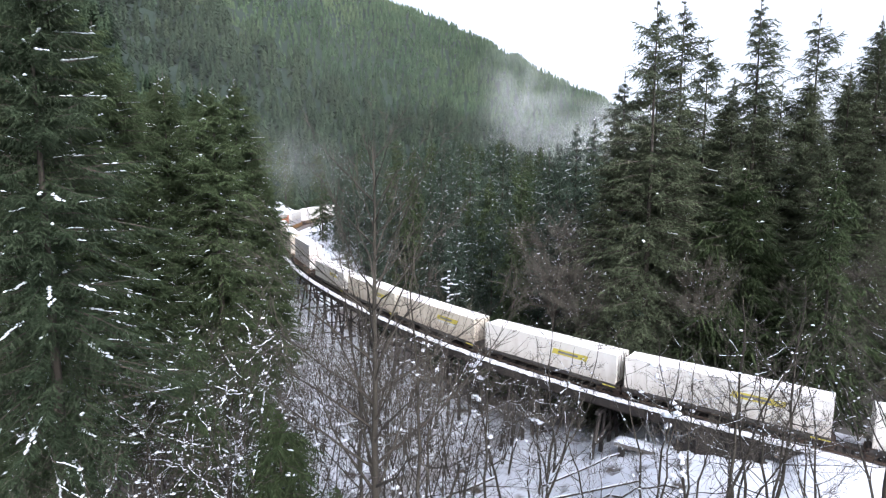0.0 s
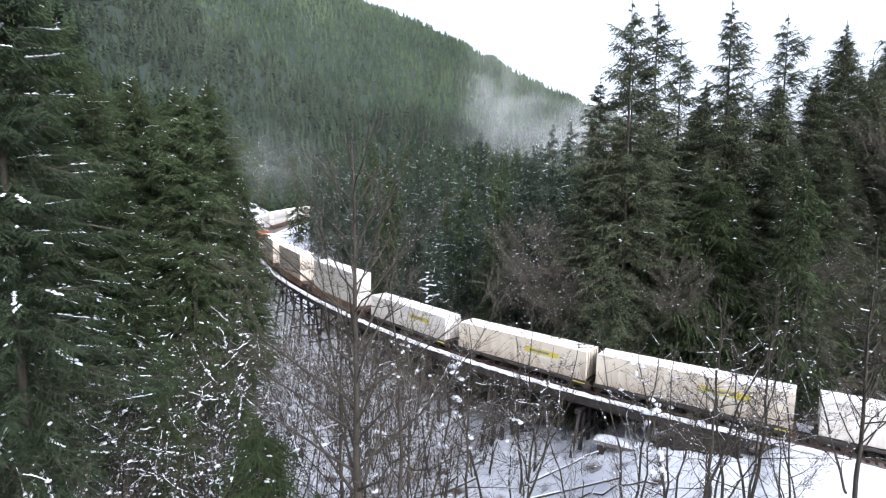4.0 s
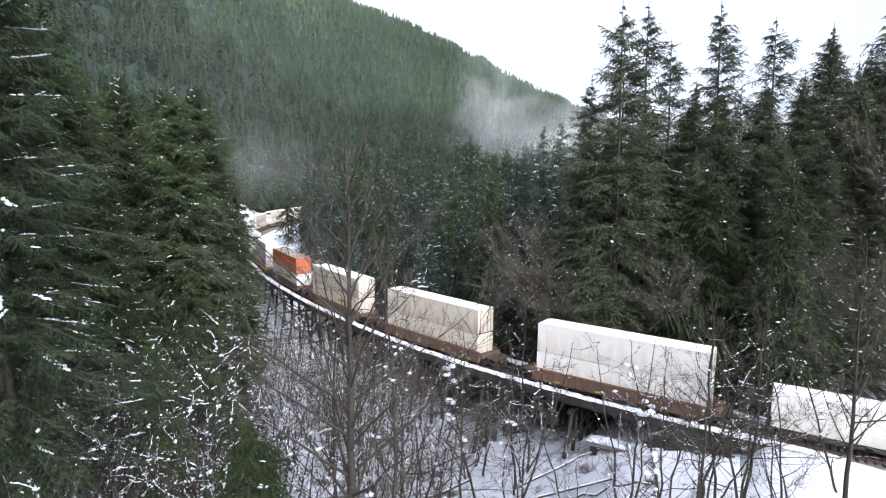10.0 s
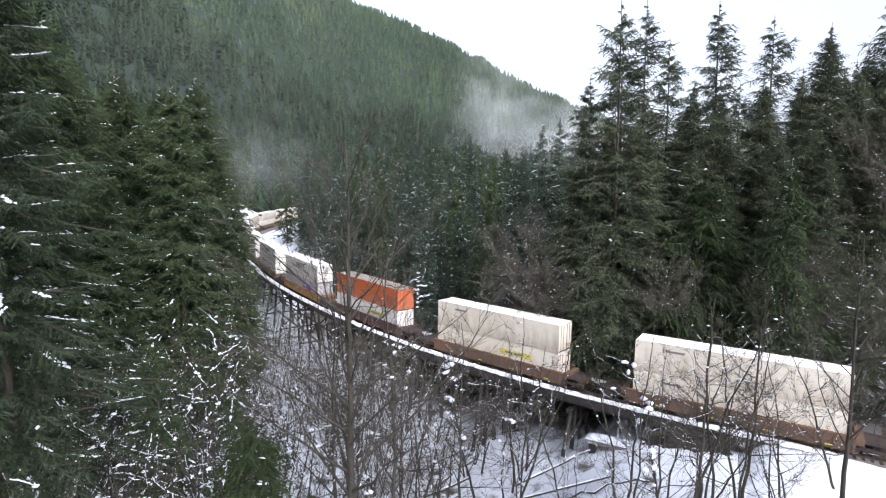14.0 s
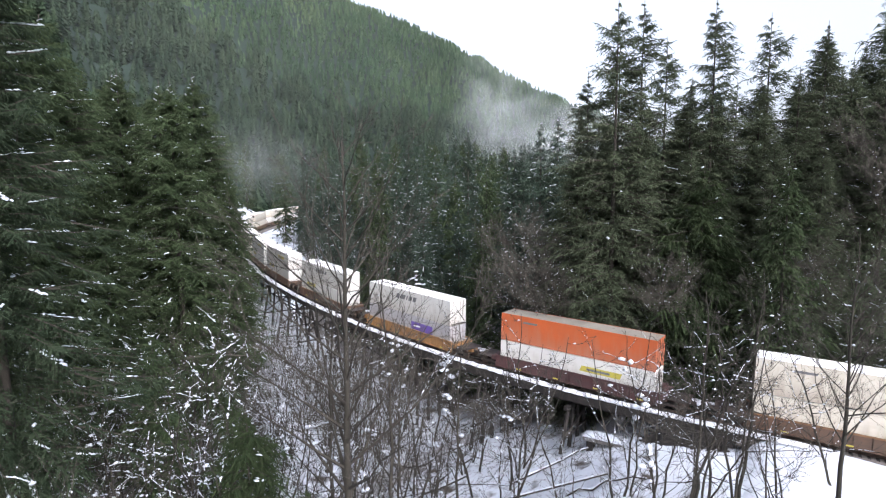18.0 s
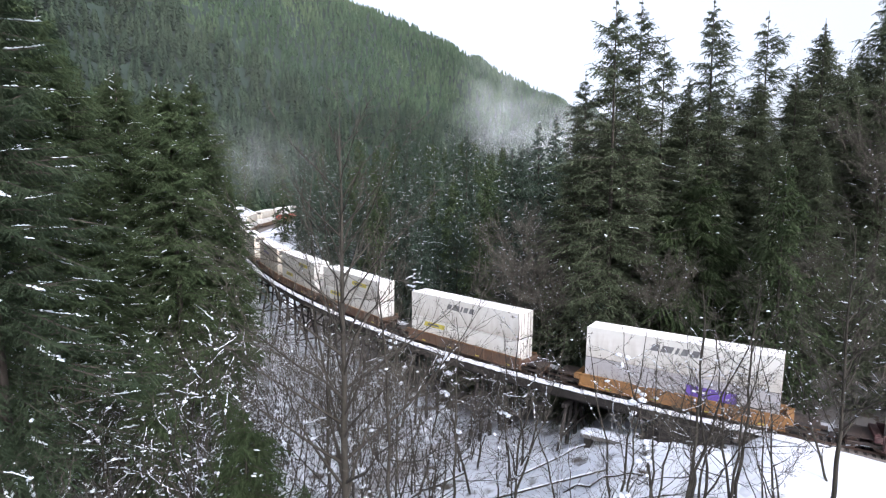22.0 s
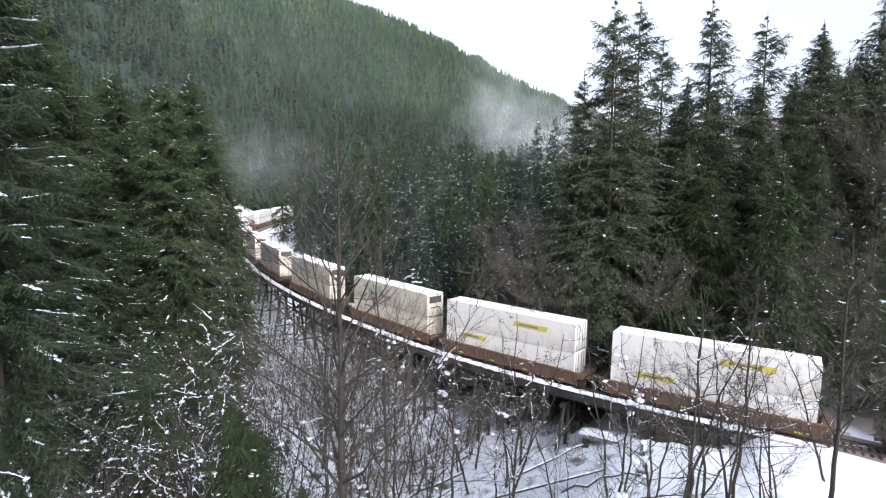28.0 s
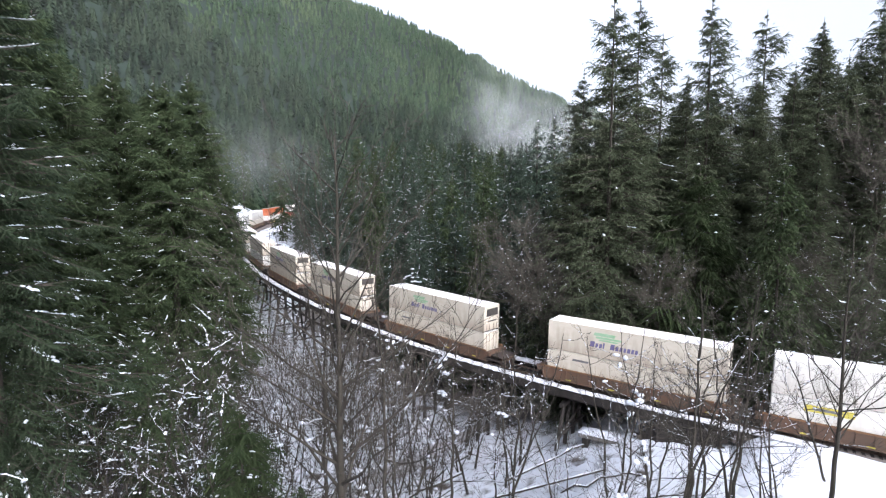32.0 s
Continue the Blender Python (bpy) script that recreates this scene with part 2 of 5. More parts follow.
# ---- mesh helpers ----
class Geo:
    """Collects faces of one mesh."""

    def __init__(self):
        self.v, self.f, self.m, self.n = [], [], [], 0

    def add(self, verts, faces, mat=0):
        verts = np.asarray(verts, float)
        self.v.append(verts)
        for f in faces:
            self.f.append([i + self.n for i in f])
            self.m.append(mat)
        self.n += len(verts)
        return self

    def quads(self, arr, mat=0):
        """arr: (N, k, 3) polygons of k corners each."""
        k = arr.shape[1]
        self.v.append(arr.reshape(-1, 3))
        idx = (np.arange(len(arr) * k) + self.n).reshape(-1, k).tolist()
        self.f.extend(idx)
        self.m.extend([mat] * len(idx))
        self.n += len(arr) * k
        return self

    def box(self, x0, x1, y0, y1, z0, z1, mat=0, bevel=0.0):
        if bevel <= 0:
            v = [(x, y, z) for x in (x0, x1) for y in (y0, y1) for z in (z0, z1)]
            return self.add(v, [(0, 1, 3, 2), (4, 6, 7, 5), (0, 4, 5, 1), (2, 3, 7, 6), (0, 2, 6, 4), (1, 5, 7, 3)], mat)
        b = bevel
        bm = bmesh.new()
        bmesh.ops.create_cube(bm, size=1)
        for q in bm.verts:
            q.co = Vector(((x0 + x1) / 2 + q.co.x * (x1 - x0), (y0 + y1) / 2 + q.co.y * (y1 - y0), (z0 + z1) / 2 + q.co.z * (z1 - z0)))
        bmesh.ops.bevel(bm, geom=bm.edges[:], offset=b, segments=1, affect="EDGES")
        bm.verts.index_update()
        self.add([q.co[:] for q in bm.verts], [[q.index for q in f.verts] for f in bm.faces], mat)
        bm.free()
        return self

    def tube(self, pts, radii, sides=5, mat=0, cap=True):
        pts = np.asarray(pts, float)
        n = len(pts)
        tan = np.gradient(pts, axis=0)
        tan /= np.linalg.norm(tan, axis=1)[:, None] + 1e-9
        ref = np.where(np.abs(tan[:, 2:3]) > 0.9, np.array([[1.0, 0, 0]]), np.array([[0, 0, 1.0]]))
        a = np.cross(tan, ref)
        a /= np.linalg.norm(a, axis=1)[:, None] + 1e-9
        b = np.cross(tan, a)
        ang = np.arange(sides) * 2 * math.pi / sides
        ring = pts[:, None] + (np.cos(ang)[None, :, None] * a[:, None] + np.sin(ang)[None, :, None] * b[:, None]) * np.asarray(radii, float)[:, None, None]
        f = [(i * sides + j, i * sides + (j + 1) % sides, (i + 1) * sides + (j + 1) % sides, (i + 1) * sides + j) for i in range(n - 1) for j in range(sides)]
        if cap:
            f.append(tuple(range(sides))[::-1])
            f.append(tuple((n - 1) * sides + j for j in range(sides)))
        return self.add(ring.reshape(-1, 3), f, mat)

    def blobs(self, centers, axes, mat=0):
        """Small lumps: low heaps; axes (N, 3, 3) rows are half axes."""
        c, ax = np.asarray(centers)[:, None], np.asarray(axes)
        v = np.concatenate([c + ax[:, :1], c - ax[:, :1], c + ax[:, 1:2], c - ax[:, 1:2], c + ax[:, 2:3], c - ax[:, 2:3] * 0.5], 1)
        v = v[:, :5]
        tri = [(0, 2, 4), (2, 1, 4), (1, 3, 4), (3, 0, 4), (2, 0, 1), (0, 3, 1)]
        base = self.n + np.arange(len(v))[:, None, None] * 5 + np.array(tri)[None]
        self.v.append(v.reshape(-1, 3))
        self.f.extend(base.reshape(-1, 3).tolist())
        self.m.extend([mat] * (len(v) * 6))
        self.n += len(v) * 5
        return self

    def domes(self, centers, axes, mat=0):
        """Rounded clumps: two rings of five and a top; axes as for blobs."""
        c, ax = np.asarray(centers)[:, None], np.asarray(axes)
        a = np.arange(5) * 2 * math.pi / 5
        rows = []
        for ang, rad, up in ((a, 0.72, -0.45), (a + 0.63, 1.0, 0.25)):
            rows.append(c + (np.cos(ang)[None, :, None] * ax[:, :1] + np.sin(ang)[None, :, None] * ax[:, 1:2]) * rad + ax[:, 2:3] * up)
        v = np.concatenate([*rows, c + ax[:, 2:3]], 1)
        tri = [(4, 3, 2), (4, 2, 1), (4, 1, 0)]
        for j in range(5):
            k = (j + 1) % 5
            tri += [(j, k, 5 + j), (k, 5 + k, 5 + j), (5 + j, 5 + k, 10)]
        base = self.n + np.arange(len(v))[:, None, None] * 11 + np.array(tri)[None]
        self.v.append(v.reshape(-1, 3))
        self.f.extend(base.reshape(-1, 3).tolist())
        self.m.extend([mat] * (len(v) * len(tri)))
        self.n += len(v) * 11
        return self

    def mesh(self, name, mats, smooth=False):
        me = bpy.data.meshes.new(name)
        me.from_pydata(np.concatenate(self.v).tolist() if self.v else [], [], self.f)
        for m in mats if isinstance(mats, (list, tuple)) else [mats]:
            me.materials.append(m)
        me.polygons.foreach_set("material_index", self.m)
        if smooth:
            me.polygons.foreach_set("use_smooth", [True] * len(self.f))
        me.update()
        return me


def part(name, geo, mats, parent=None, label="", smooth=False, at=None):
    me = geo.mesh(name, mats, smooth) if isinstance(geo, Geo) else geo
    ob = new(name, me)
    if parent is not None:
        ob.parent = parent
    if at is not None:
        ob.matrix_basis = at
    if label:
        ob["label"] = label
    return ob


def thing(name, label, category, group="", kind=""):
    return tagged(new(name), label, category, group, kind)


# ---- the line of the track ----
KNOT_S = [-330, 0, 30, 60, 90, 120, 150, 180, 240, 400, 412, 560]
KNOT_K = [-0.0023, -0.0023, -0.00905, -0.0035, -0.0043, -0.0005, -0.0046, -0.0073, -0.0074, -0.0074, 0.0, 0.0]
TS = np.arange(-330.0, 561.0)
O0 = 330
_k = np.interp(TS, KNOT_S, KNOT_K)
_th = np.concatenate([[0], np.cumsum((_k[1:] + _k[:-1]) / 2)])
TTH = _th - _th[O0] + 2.5873
_dx, _dy = np.cos(TTH), np.sin(TTH)
TX = np.concatenate([[0], np.cumsum((_dx[1:] + _dx[:-1]) / 2)])
TY = np.concatenate([[0], np.cumsum((_dy[1:] + _dy[:-1]) / 2)])
TX, TY = TX - TX[O0] + 29.115, TY - TY[O0] + 42.636
TZ = np.where(TS < 240, 0.0265 * TS, 6.36 + 0.008 * (TS - 240))


def on_track(s, off=0.0, z=0.0):
    """A place at s metres along the rails, off metres to the near side, z above the rail head."""
    x, y, th, tz = (np.interp(s, TS, a) for a in (TX, TY, TTH, TZ))
    return Vector((x - off * math.sin(th), y + off * math.cos(th), tz + z))


def nearest_track(x, y):
    """Distance along and across (near side positive) of the nearest point of the track, for arrays."""
    shape = np.shape(x)
    x, y = np.ravel(x), np.ravel(y)
    s, d = np.empty(len(x)), np.empty(len(x))
    for i in range(0, len(x), 4000):
        q = slice(i, i + 4000)
        dd = (x[q, None] - TX[None, ::2]) ** 2 + (y[q, None] - TY[None, ::2]) ** 2
        j = np.argmin(dd, 1) * 2
        s[q] = TS[j]
        d[q] = -(x[q] - TX[j]) * np.sin(TTH[j]) + (y[q] - TY[j]) * np.cos(TTH[j])
        far = np.sqrt(dd.min(1))
        d[q] = np.where(d[q] < 0, -far, far)
    return s.reshape(shape), d.reshape(shape)


def smooth01(t):
    t = np.clip(t, 0, 1)
    return t * t * (3 - 2 * t)


# bearing (degrees to the right of north) and slope of the sky line of the mountain
RIDGE_A = [-90, -45, -30, -20, -9, -5, 1.5, 8, 14.3, 25, 40, 90]
RIDGE_T = [0.50, 0.50, 0.46, 0.42, 0.332, 0.307, 0.256, 0.190, 0.140, 0.05, 0.02, 0.02]


def ground_z(x, y):
    x, y = np.asarray(x, float), np.asarray(y, float)
    s, d = nearest_track(x, y)
    tz = np.interp(s, TS, TZ)
    # the ravine that the trestle crosses
    prof = np.interp(s, [-330, -1, 6.5, 12, 20, 34, 88, 104, 122, 560], [0.45, 0.45, 1.7, 2.7, 6.2, 10.2, 10.8, 6.5, 1.0, 0.9])
    away = np.abs(d)
    base = tz - prof
    # the bank falls away on the near side, the wood behind rises a little
    base = base - np.where(d > 4, np.clip(0.06 * (d - 4), 0, 5) * (s < 30), 0)
    base = base + np.where(d < -8, np.clip(0.05 * (-d - 8), 0, 6), 0)
    base = base + smooth01((d - 5) / 20) * 11 * smooth01((s - 165) / 15) * smooth01((245 - s) / 15)
    rough = 0.35 * np.sin(x * 0.31 + 1.3 * np.sin(y * 0.17)) * np.cos(y * 0.27) + 0.18 * np.sin(x * 0.9 + y * 0.5)
    base = base + rough * smooth01((away - 3.5) / 4)
    r = np.hypot(x, y)
    az = np.degrees(np.arctan2(x, y))
    tan = np.interp(az, RIDGE_A, RIDGE_T)
    r0 = np.interp(az, [-90, -45, -25, -12, 60], [110, 190, 285, 380, 380])
    r1 = 950.0
    zr = 20 + tan * r1 - 4
    up = np.clip((r - r0) / (r1 - r0), 0, 1)
    bumps = 14 * np.sin(az * 0.55) * np.sin(r * 0.011) + 7 * np.sin(az * 1.7 + 1) * np.cos(r * 0.023)
    hill = (zr - base) * (0.55 * up + 0.45 * smooth01(up)) + bumps * smooth01(up * 3) * smooth01((1 - up) * 4)
    hill = np.where(r > r1, hill * np.clip(1 - (r - r1) / 1500, 0.2, 1), hill)
    hill = np.where(y < -20, hill * smooth01((y + 200) / 180), hill)
    cut = smooth01((away - 7) / 25)
    # unseen slopes added behind and beside the camera close the valley and block skylight
    sky_block = np.clip(-35 - y, 0, 90) * 0.6 + np.clip(np.abs(x) - 95 - np.clip(y, 0, 400) * 0.9, 0, 90) * 0.7 * (y < 300)
    return base + (hill + sky_block) * cut


# ---- ground ----
def build_ground():
    def axis(lo, hi, a, b, step):
        mid = np.arange(a, b + step, step)
        up = [mid[-1]]
        while up[-1] < hi:
            up.append(up[-1] + max(step, (up[-1] - b) * 0.09 + step))
        dn = [mid[0]]
        while dn[-1] > lo:
            dn.append(dn[-1] - max(step, (a - dn[-1]) * 0.09 + step))
        return np.array(dn[::-1][:-1] + mid.tolist() + up[1:])

    xs, ys = axis(-2200, 2200, -75, 60, 1.5), axis(-900, 2600, 8, 150, 1.5)
    gx, gy = np.meshgrid(xs, ys)
    gz = ground_z(gx, gy)
    nx, ny = len(xs), len(ys)
    i = np.arange(nx * ny).reshape(ny, nx)
    faces = np.stack([i[:-1, :-1], i[:-1, 1:], i[1:, 1:], i[1:, :-1]], -1).reshape(-1, 4)
    g = Geo()
    g.v, g.f, g.m, g.n = [np.stack([gx, gy, gz], -1).reshape(-1, 3)], faces.tolist(), [0] * len(faces), nx * ny
    ob = part("ground", g, M["ground"], smooth=True)
    s, d = nearest_track(gx, gy)
    wood = np.where(d < 0, smooth01((-d - 3.2) / 2) * np.where((s > 96) & (s < 245), smooth01((-d - 20) / 8), 1), 0)
    wood = np.maximum(wood, smooth01((-gx - 0.40 * gy - 2) / 6) * np.where((s > 110) & (s < 250), smooth01((d - 24) / 6), 1))
    # ravine's left floor darkened: shade of the near firs put into its colour
    wood = np.maximum(wood, 0.85 * smooth01((-gx - 0.30 * gy) / 5) * ((s > 20) & (s < 110) & (d > 5)))
    wood = np.maximum(wood, smooth01((d - 25) / 6) * ((s > 110) & (s < 260)))
    # dark floor on the unseen slope added behind the camera
    wood = np.maximum(wood, smooth01((-gy - 5) / 20))
    att = ob.data.attributes.new("wood", "FLOAT", "POINT")
    att.data.foreach_set("value", wood.ravel().astype(np.float32))
    tagged(ob, "snow-covered valley floor rising into a wooded mountainside", "ground", kind="structure")


build_ground()


def sweep(geo, profile, s0, s1, step=2.0, mat=0, wobble=0.0, seed=0):
    """A closed profile of (offset, height) drawn along the track."""
    rnd = np.random.RandomState(seed)
    ss = np.linspace(s0, s1, max(2, int(round((s1 - s0) / step)) + 1))
    k = len(profile)
    v = []
    for s in ss:
        for o, z in profile:
            w = rnd.uniform(-1, 1, 2) * wobble
            v.append(on_track(s, o + w[0], z + w[1])[:])
    f = [(i * k + j, (i + 1) * k + j, (i + 1) * k + (j + 1) % k, i * k + (j + 1) % k) for i in range(len(ss) - 1) for j in range(k)]
    f.append(tuple(range(k)))
    f.append(tuple((len(ss) - 1) * k + j for j in range(k))[::-1])
    geo.add(v, f, mat)
    return geo


def box_profile(o0, o1, z0, z1):
    return [(o0, z0), (o1, z0), (o1, z1), (o0, z1)]


# ---- track and trestle ----
S_A, S_B = 4.5, 114.0


def build_track():
    for nm, a, b in (("ballast_bed", -120, S_A), ("ballast_bed", S_B, 420)):
        g = sweep(Geo(), [(2.9, -0.95), (2.2, -0.22), (-2.2, -0.22), (-2.9, -0.95)], a, b, 1.5, wobble=0.05, seed=3)
        tagged(part(nm, g, M["ballast"]), "grey stone ballast bed under the rails", "ballast", kind="structure")
    for off in (0.755, -0.755):
        g = sweep(Geo(), [(off - 0.07, -0.17), (off + 0.07, -0.17), (off + 0.02, -0.13), (off + 0.036, 0.0), (off - 0.036, 0.0), (off - 0.02, -0.13)], -120, 420, 2.0)
        tagged(part("rail", g, M["rail"]), "worn steel rail spiked to timber ties", "rail", "rails", "structure")


build_track()


def build_trestle():
    t = thing("trestle_bridge", "dark timber railway trestle curving over a snowy ravine", "bridge")
    part("deck", sweep(Geo(), box_profile(-2.75, 2.75, -0.62, -0.36), S_A, S_B, 1.5), M["timber"], t)
    for o in (-1.5, -0.5, 0.5, 1.5):
        part("stringer", sweep(Geo(), box_profile(o - 0.17, o + 0.17, -1.35, -0.62), S_A, S_B, 1.5), M["timber"], t)
    part("fascia", sweep(Geo(), box_profile(2.62, 2.8, -0.72, 0.10), S_A, S_B, 1.5), M["timber"], t)
    part("fascia", sweep(Geo(), box_profile(-2.8, -2.62, -0.72, 0.10), S_A, S_B, 1.5), M["timber"], t)
    for sg in (1, -1):
        part("walkway", sweep(Geo(), box_profile(min(1.75 * sg, 2.62 * sg), max(1.75 * sg, 2.62 * sg), -0.06, 0.06), S_A, S_B, 1.5), M["timber"], t)
    step = 10.4
    s = S_A + 4.0
    while s < S_B - 3:
        th = float(np.interp(s, TS, TTH))
        c = on_track(s, 0, 0)
        m = Matrix.Translation(c) @ Matrix.Rotation(th, 4, "Z")
        bent = part("bent", Geo().box(-0.2, 0.2, -3.0, 3.0, -1.75, -1.35, bevel=0.02), M["timber"], t, at=m)
        feet = []
        for o in (-2.3, -1.15, 0.0, 1.15, 2.3):
            foot = o * 1.75
            p = m @ Vector((0, foot, 0))
            zg = float(ground_z(p.x, p.y)) - c.z - 0.4
            feet.append((foot, zg))
            g = Geo().tube([(0, o, -1.75), (0, (o + foot) / 2, (zg - 1.75) / 2), (0, foot, zg)], [0.19, 0.20, 0.22], 8)
            part("post", g, M["timber"], bent, smooth=True)
        zl = min(z for _, z in feet)
        if zl < -5:
            for k, (a, b) in enumerate((((-2.6, -2.4), (3.6, zl * 0.55 - 1.0)), ((2.6, -2.4), (-3.6, zl * 0.55 - 1.0)))):
                x = 0.22 if k else -0.22
                g = Geo().tube([(x, a[0], a[1]), (x, b[0], b[1])], [0.13, 0.13], 4)
                part("brace", g, M["timber"], bent)
            g = Geo().box(-0.3, -0.2, -3.6, 3.6, zl * 0.55 - 1.2, zl * 0.55 - 0.95)
            part("girt", g, M["timber"], bent)
        s += step
    for s, d in ((S_A - 1.6, 1), (S_B + 1.2, -1)):
        th = float(np.interp(s, TS, TTH))
        m = Matrix.Translation(on_track(s)) @ Matrix.Rotation(th, 4, "Z")
        ab = part("abutment", Geo().box(-1.2, 1.2, -3.2, 3.2, -3.6, -0.62, bevel=0.06), M["timber"], t, "black creosoted timber abutment", at=m)
        if d < 0:
            part("wing_wall", Geo().box(-2.4, 1.2, 3.2, 3.7, -2.8, -0.9, bevel=0.05), M["timber"], ab)
        part("wing_wall", Geo().box(-2.4, 1.2, -3.7, -3.2, -2.8, -0.9, bevel=0.05), M["timber"], ab)
    for sg, seed in ((1, 11), (-1, 12)):
        prof = [(1.72 * sg, 0.065), (2.84 * sg, 0.09), (2.85 * sg, 0.17), (2.5 * sg, 0.25), (2.0 * sg, 0.19)]
        g = sweep(Geo(), prof if sg > 0 else prof[::-1], S_A - 7.0, S_B + 6, 0.5, wobble=0.055, seed=seed)
        tagged(part("snow_ridge", g, M["thin_snow"], smooth=True), "snow lying along the trestle walkway", "snow", kind="structure")


build_trestle()


def build_bank():
    prof = [(1.75, -0.6), (1.95, -0.14), (2.4, 0.06), (3.0, 0.06), (4.4, -0.15), (6.5, -0.6), (8.5, -1.3), (11.5, -2.6)]
    g = Geo()
    rb = np.random.RandomState(31)
    ss = np.arange(-90, S_A + 7.1, 0.9)
    v = []
    for sv in ss:
        k = float(smooth01((sv - 2.0) / 4.5))
        for o, z in prof:
            w = rb.uniform(-1, 1, 2) * 0.07 + np.array([0, 0.10 * math.sin(sv * 0.7 + o * 1.3)])
            q = on_track(sv, o * (1 - k) + k * (3.42 + (o - 1.75) * 0.85) + w[0], z * (1 - k) + k * (-2.25 - 0.05 * o) + w[1])
            e = 1.0 if o > 11 else float(smooth01((sv - S_A - 0.5) / 5))
            q.z = q.z * (1 - e) + (float(ground_z(q.x, q.y)) - 0.2) * e
            v.append(q[:])
    m = len(prof)
    g.add(v, [(i * m + j, (i + 1) * m + j, (i + 1) * m + j + 1, i * m + j + 1) for i in range(len(ss) - 1) for j in range(m - 1)])
    tagged(part("snow_bank", g, M["snow"], smooth=True), "smooth snow bank beside the rails", "snow", kind="structure")
    w = thing("crib_wall", "dark timber crib wall holding the bank under the deck", "retaining wall")
    for i in range(6):
        part("log", sweep(Geo(), box_profile(3.0 - 0.03 * (i % 2), 3.34, -2.55 + i * 0.37, -2.2 + i * 0.37), S_A + 0.2 + 0.4 * (i % 2), S_A + 7.5 - 0.5 * i, 1.2), M["timber"], w)
    for s in (S_A + 0.8, S_A + 3.2, S_A + 5.6):
        c = on_track(s, 3.45)
        part("stake", Geo().tube([(c.x, c.y, c.z - 3.0), (c.x, c.y, c.z - 0.25)], [0.14, 0.12], 7), M["timber"], w)


build_bank()


def road_line(t):
    pts = np.array([(-40, 22), (-22, 36), (-8, 50), (4.5, 62.5), (14, 78), (18, 96)], float)
    q = t * (len(pts) - 1)
    return np.array([np.interp(q, range(len(pts)), pts[:, c]) for c in range(2)])


def build_rocks():
    r = np.random.RandomState(8)
    t = thing("rock_outcrop", "dark wet rocks showing through the snow inside the bend", "rock")
    for i in range(7):
        bm = bmesh.new()
        bmesh.ops.create_icosphere(bm, subdivisions=2, radius=1.0)
        sx, sy, sz = r.uniform(1.0, 2.4), r.uniform(1.0, 2.0), r.uniform(0.7, 1.5)
        for v in bm.verts:
            k = 1 + 0.35 * noise.noise(v.co * 1.3 + Vector((i * 7, 0, 0)))
            v.co = Vector((v.co.x * sx * k, v.co.y * sy * k, v.co.z * sz * k))
        x, y = -49 + r.normal(0, 2.2), 152 + r.normal(0, 3.0)
        g = Geo().add([v.co[:] for v in bm.verts], [[v.index for v in f.verts] for f in bm.faces])
        bm.free()
        part("rock", g, M["rock"], t, at=Matrix.Translation((x, y, float(ground_z(x, y)) + 0.2)))


build_rocks()


def build_footing():
    th = float(np.interp(14.0, TS, TTH))
    p = on_track(14.6, 3.4)
    t = thing("bridge_footing", "snow-topped concrete footing beside the trestle", "footing")
    t.matrix_basis = Matrix.Translation((p.x, p.y, 0)) @ Matrix.Rotation(th + 0.06, 4, "Z")
    zt = float(ground_z(p.x, p.y)) + 0.55
    part("block", Geo().box(-2.2, 2.2, -0.7, 0.7, zt - 0.45, zt, bevel=0.06), M["concrete"], t)
    for o in (-1.6, 1.6):
        part("pier", Geo().box(o - 0.3, o + 0.3, -0.5, 0.5, zt - 3.2, zt - 0.45, bevel=0.04), M["timber"], t)
    bm = bmesh.new()
    bmesh.ops.create_grid(bm, x_segments=14, y_segments=6, size=1.0)
    g = Geo()
    vs = []
    for v in bm.verts:
        e = (1 - abs(v.co.x) ** 6) * (1 - abs(v.co.y) ** 4)
        vs.append((v.co.x * 2.25, v.co.y * 0.74, zt - 0.04 + 0.30 * e + 0.05 * noise.noise(v.co * 4)))
    g.add(vs, [[v.index for v in f.verts] for f in bm.faces])
    bm.free()
    part("snow_cap", g, M["snow"], t, "snow lying on the footing", smooth=True)


build_footing()


def build_road():
    n, k = 70, 7
    v = []
    for i in range(n):
        p = road_line(i / (n - 1))
        d = road_line(min(1, (i + 1) / (n - 1))) - road_line(max(0, (i - 1) / (n - 1)))
        d /= np.linalg.norm(d)
        for j in range(k):
            o = (j / (k - 1) - 0.5) * 4.2
            x, y = p[0] - d[1] * o, p[1] + d[0] * o
            v.append((x, y, float(ground_z(x, y)) + 0.16 - 0.10 * abs(j - 3) / 3 - (0.25 if j in (0, k - 1) else 0)))
    f = [(i * k + j, (i + 1) * k + j, (i + 1) * k + j + 1, i * k + j + 1) for i in range(n - 1) for j in range(k - 1)]
    tagged(part("forest_road", Geo().add(v, f), M["gravel"], smooth=True), "wet grey gravel road passing under the trestle", "road", kind="structure")


build_road()
ROAD = np.array([road_line(t) for t in np.linspace(0, 1, 60)])


def off_road(x, y):
    return float(np.min(np.hypot(ROAD[:, 0] - x, ROAD[:, 1] - y))) > 3.0


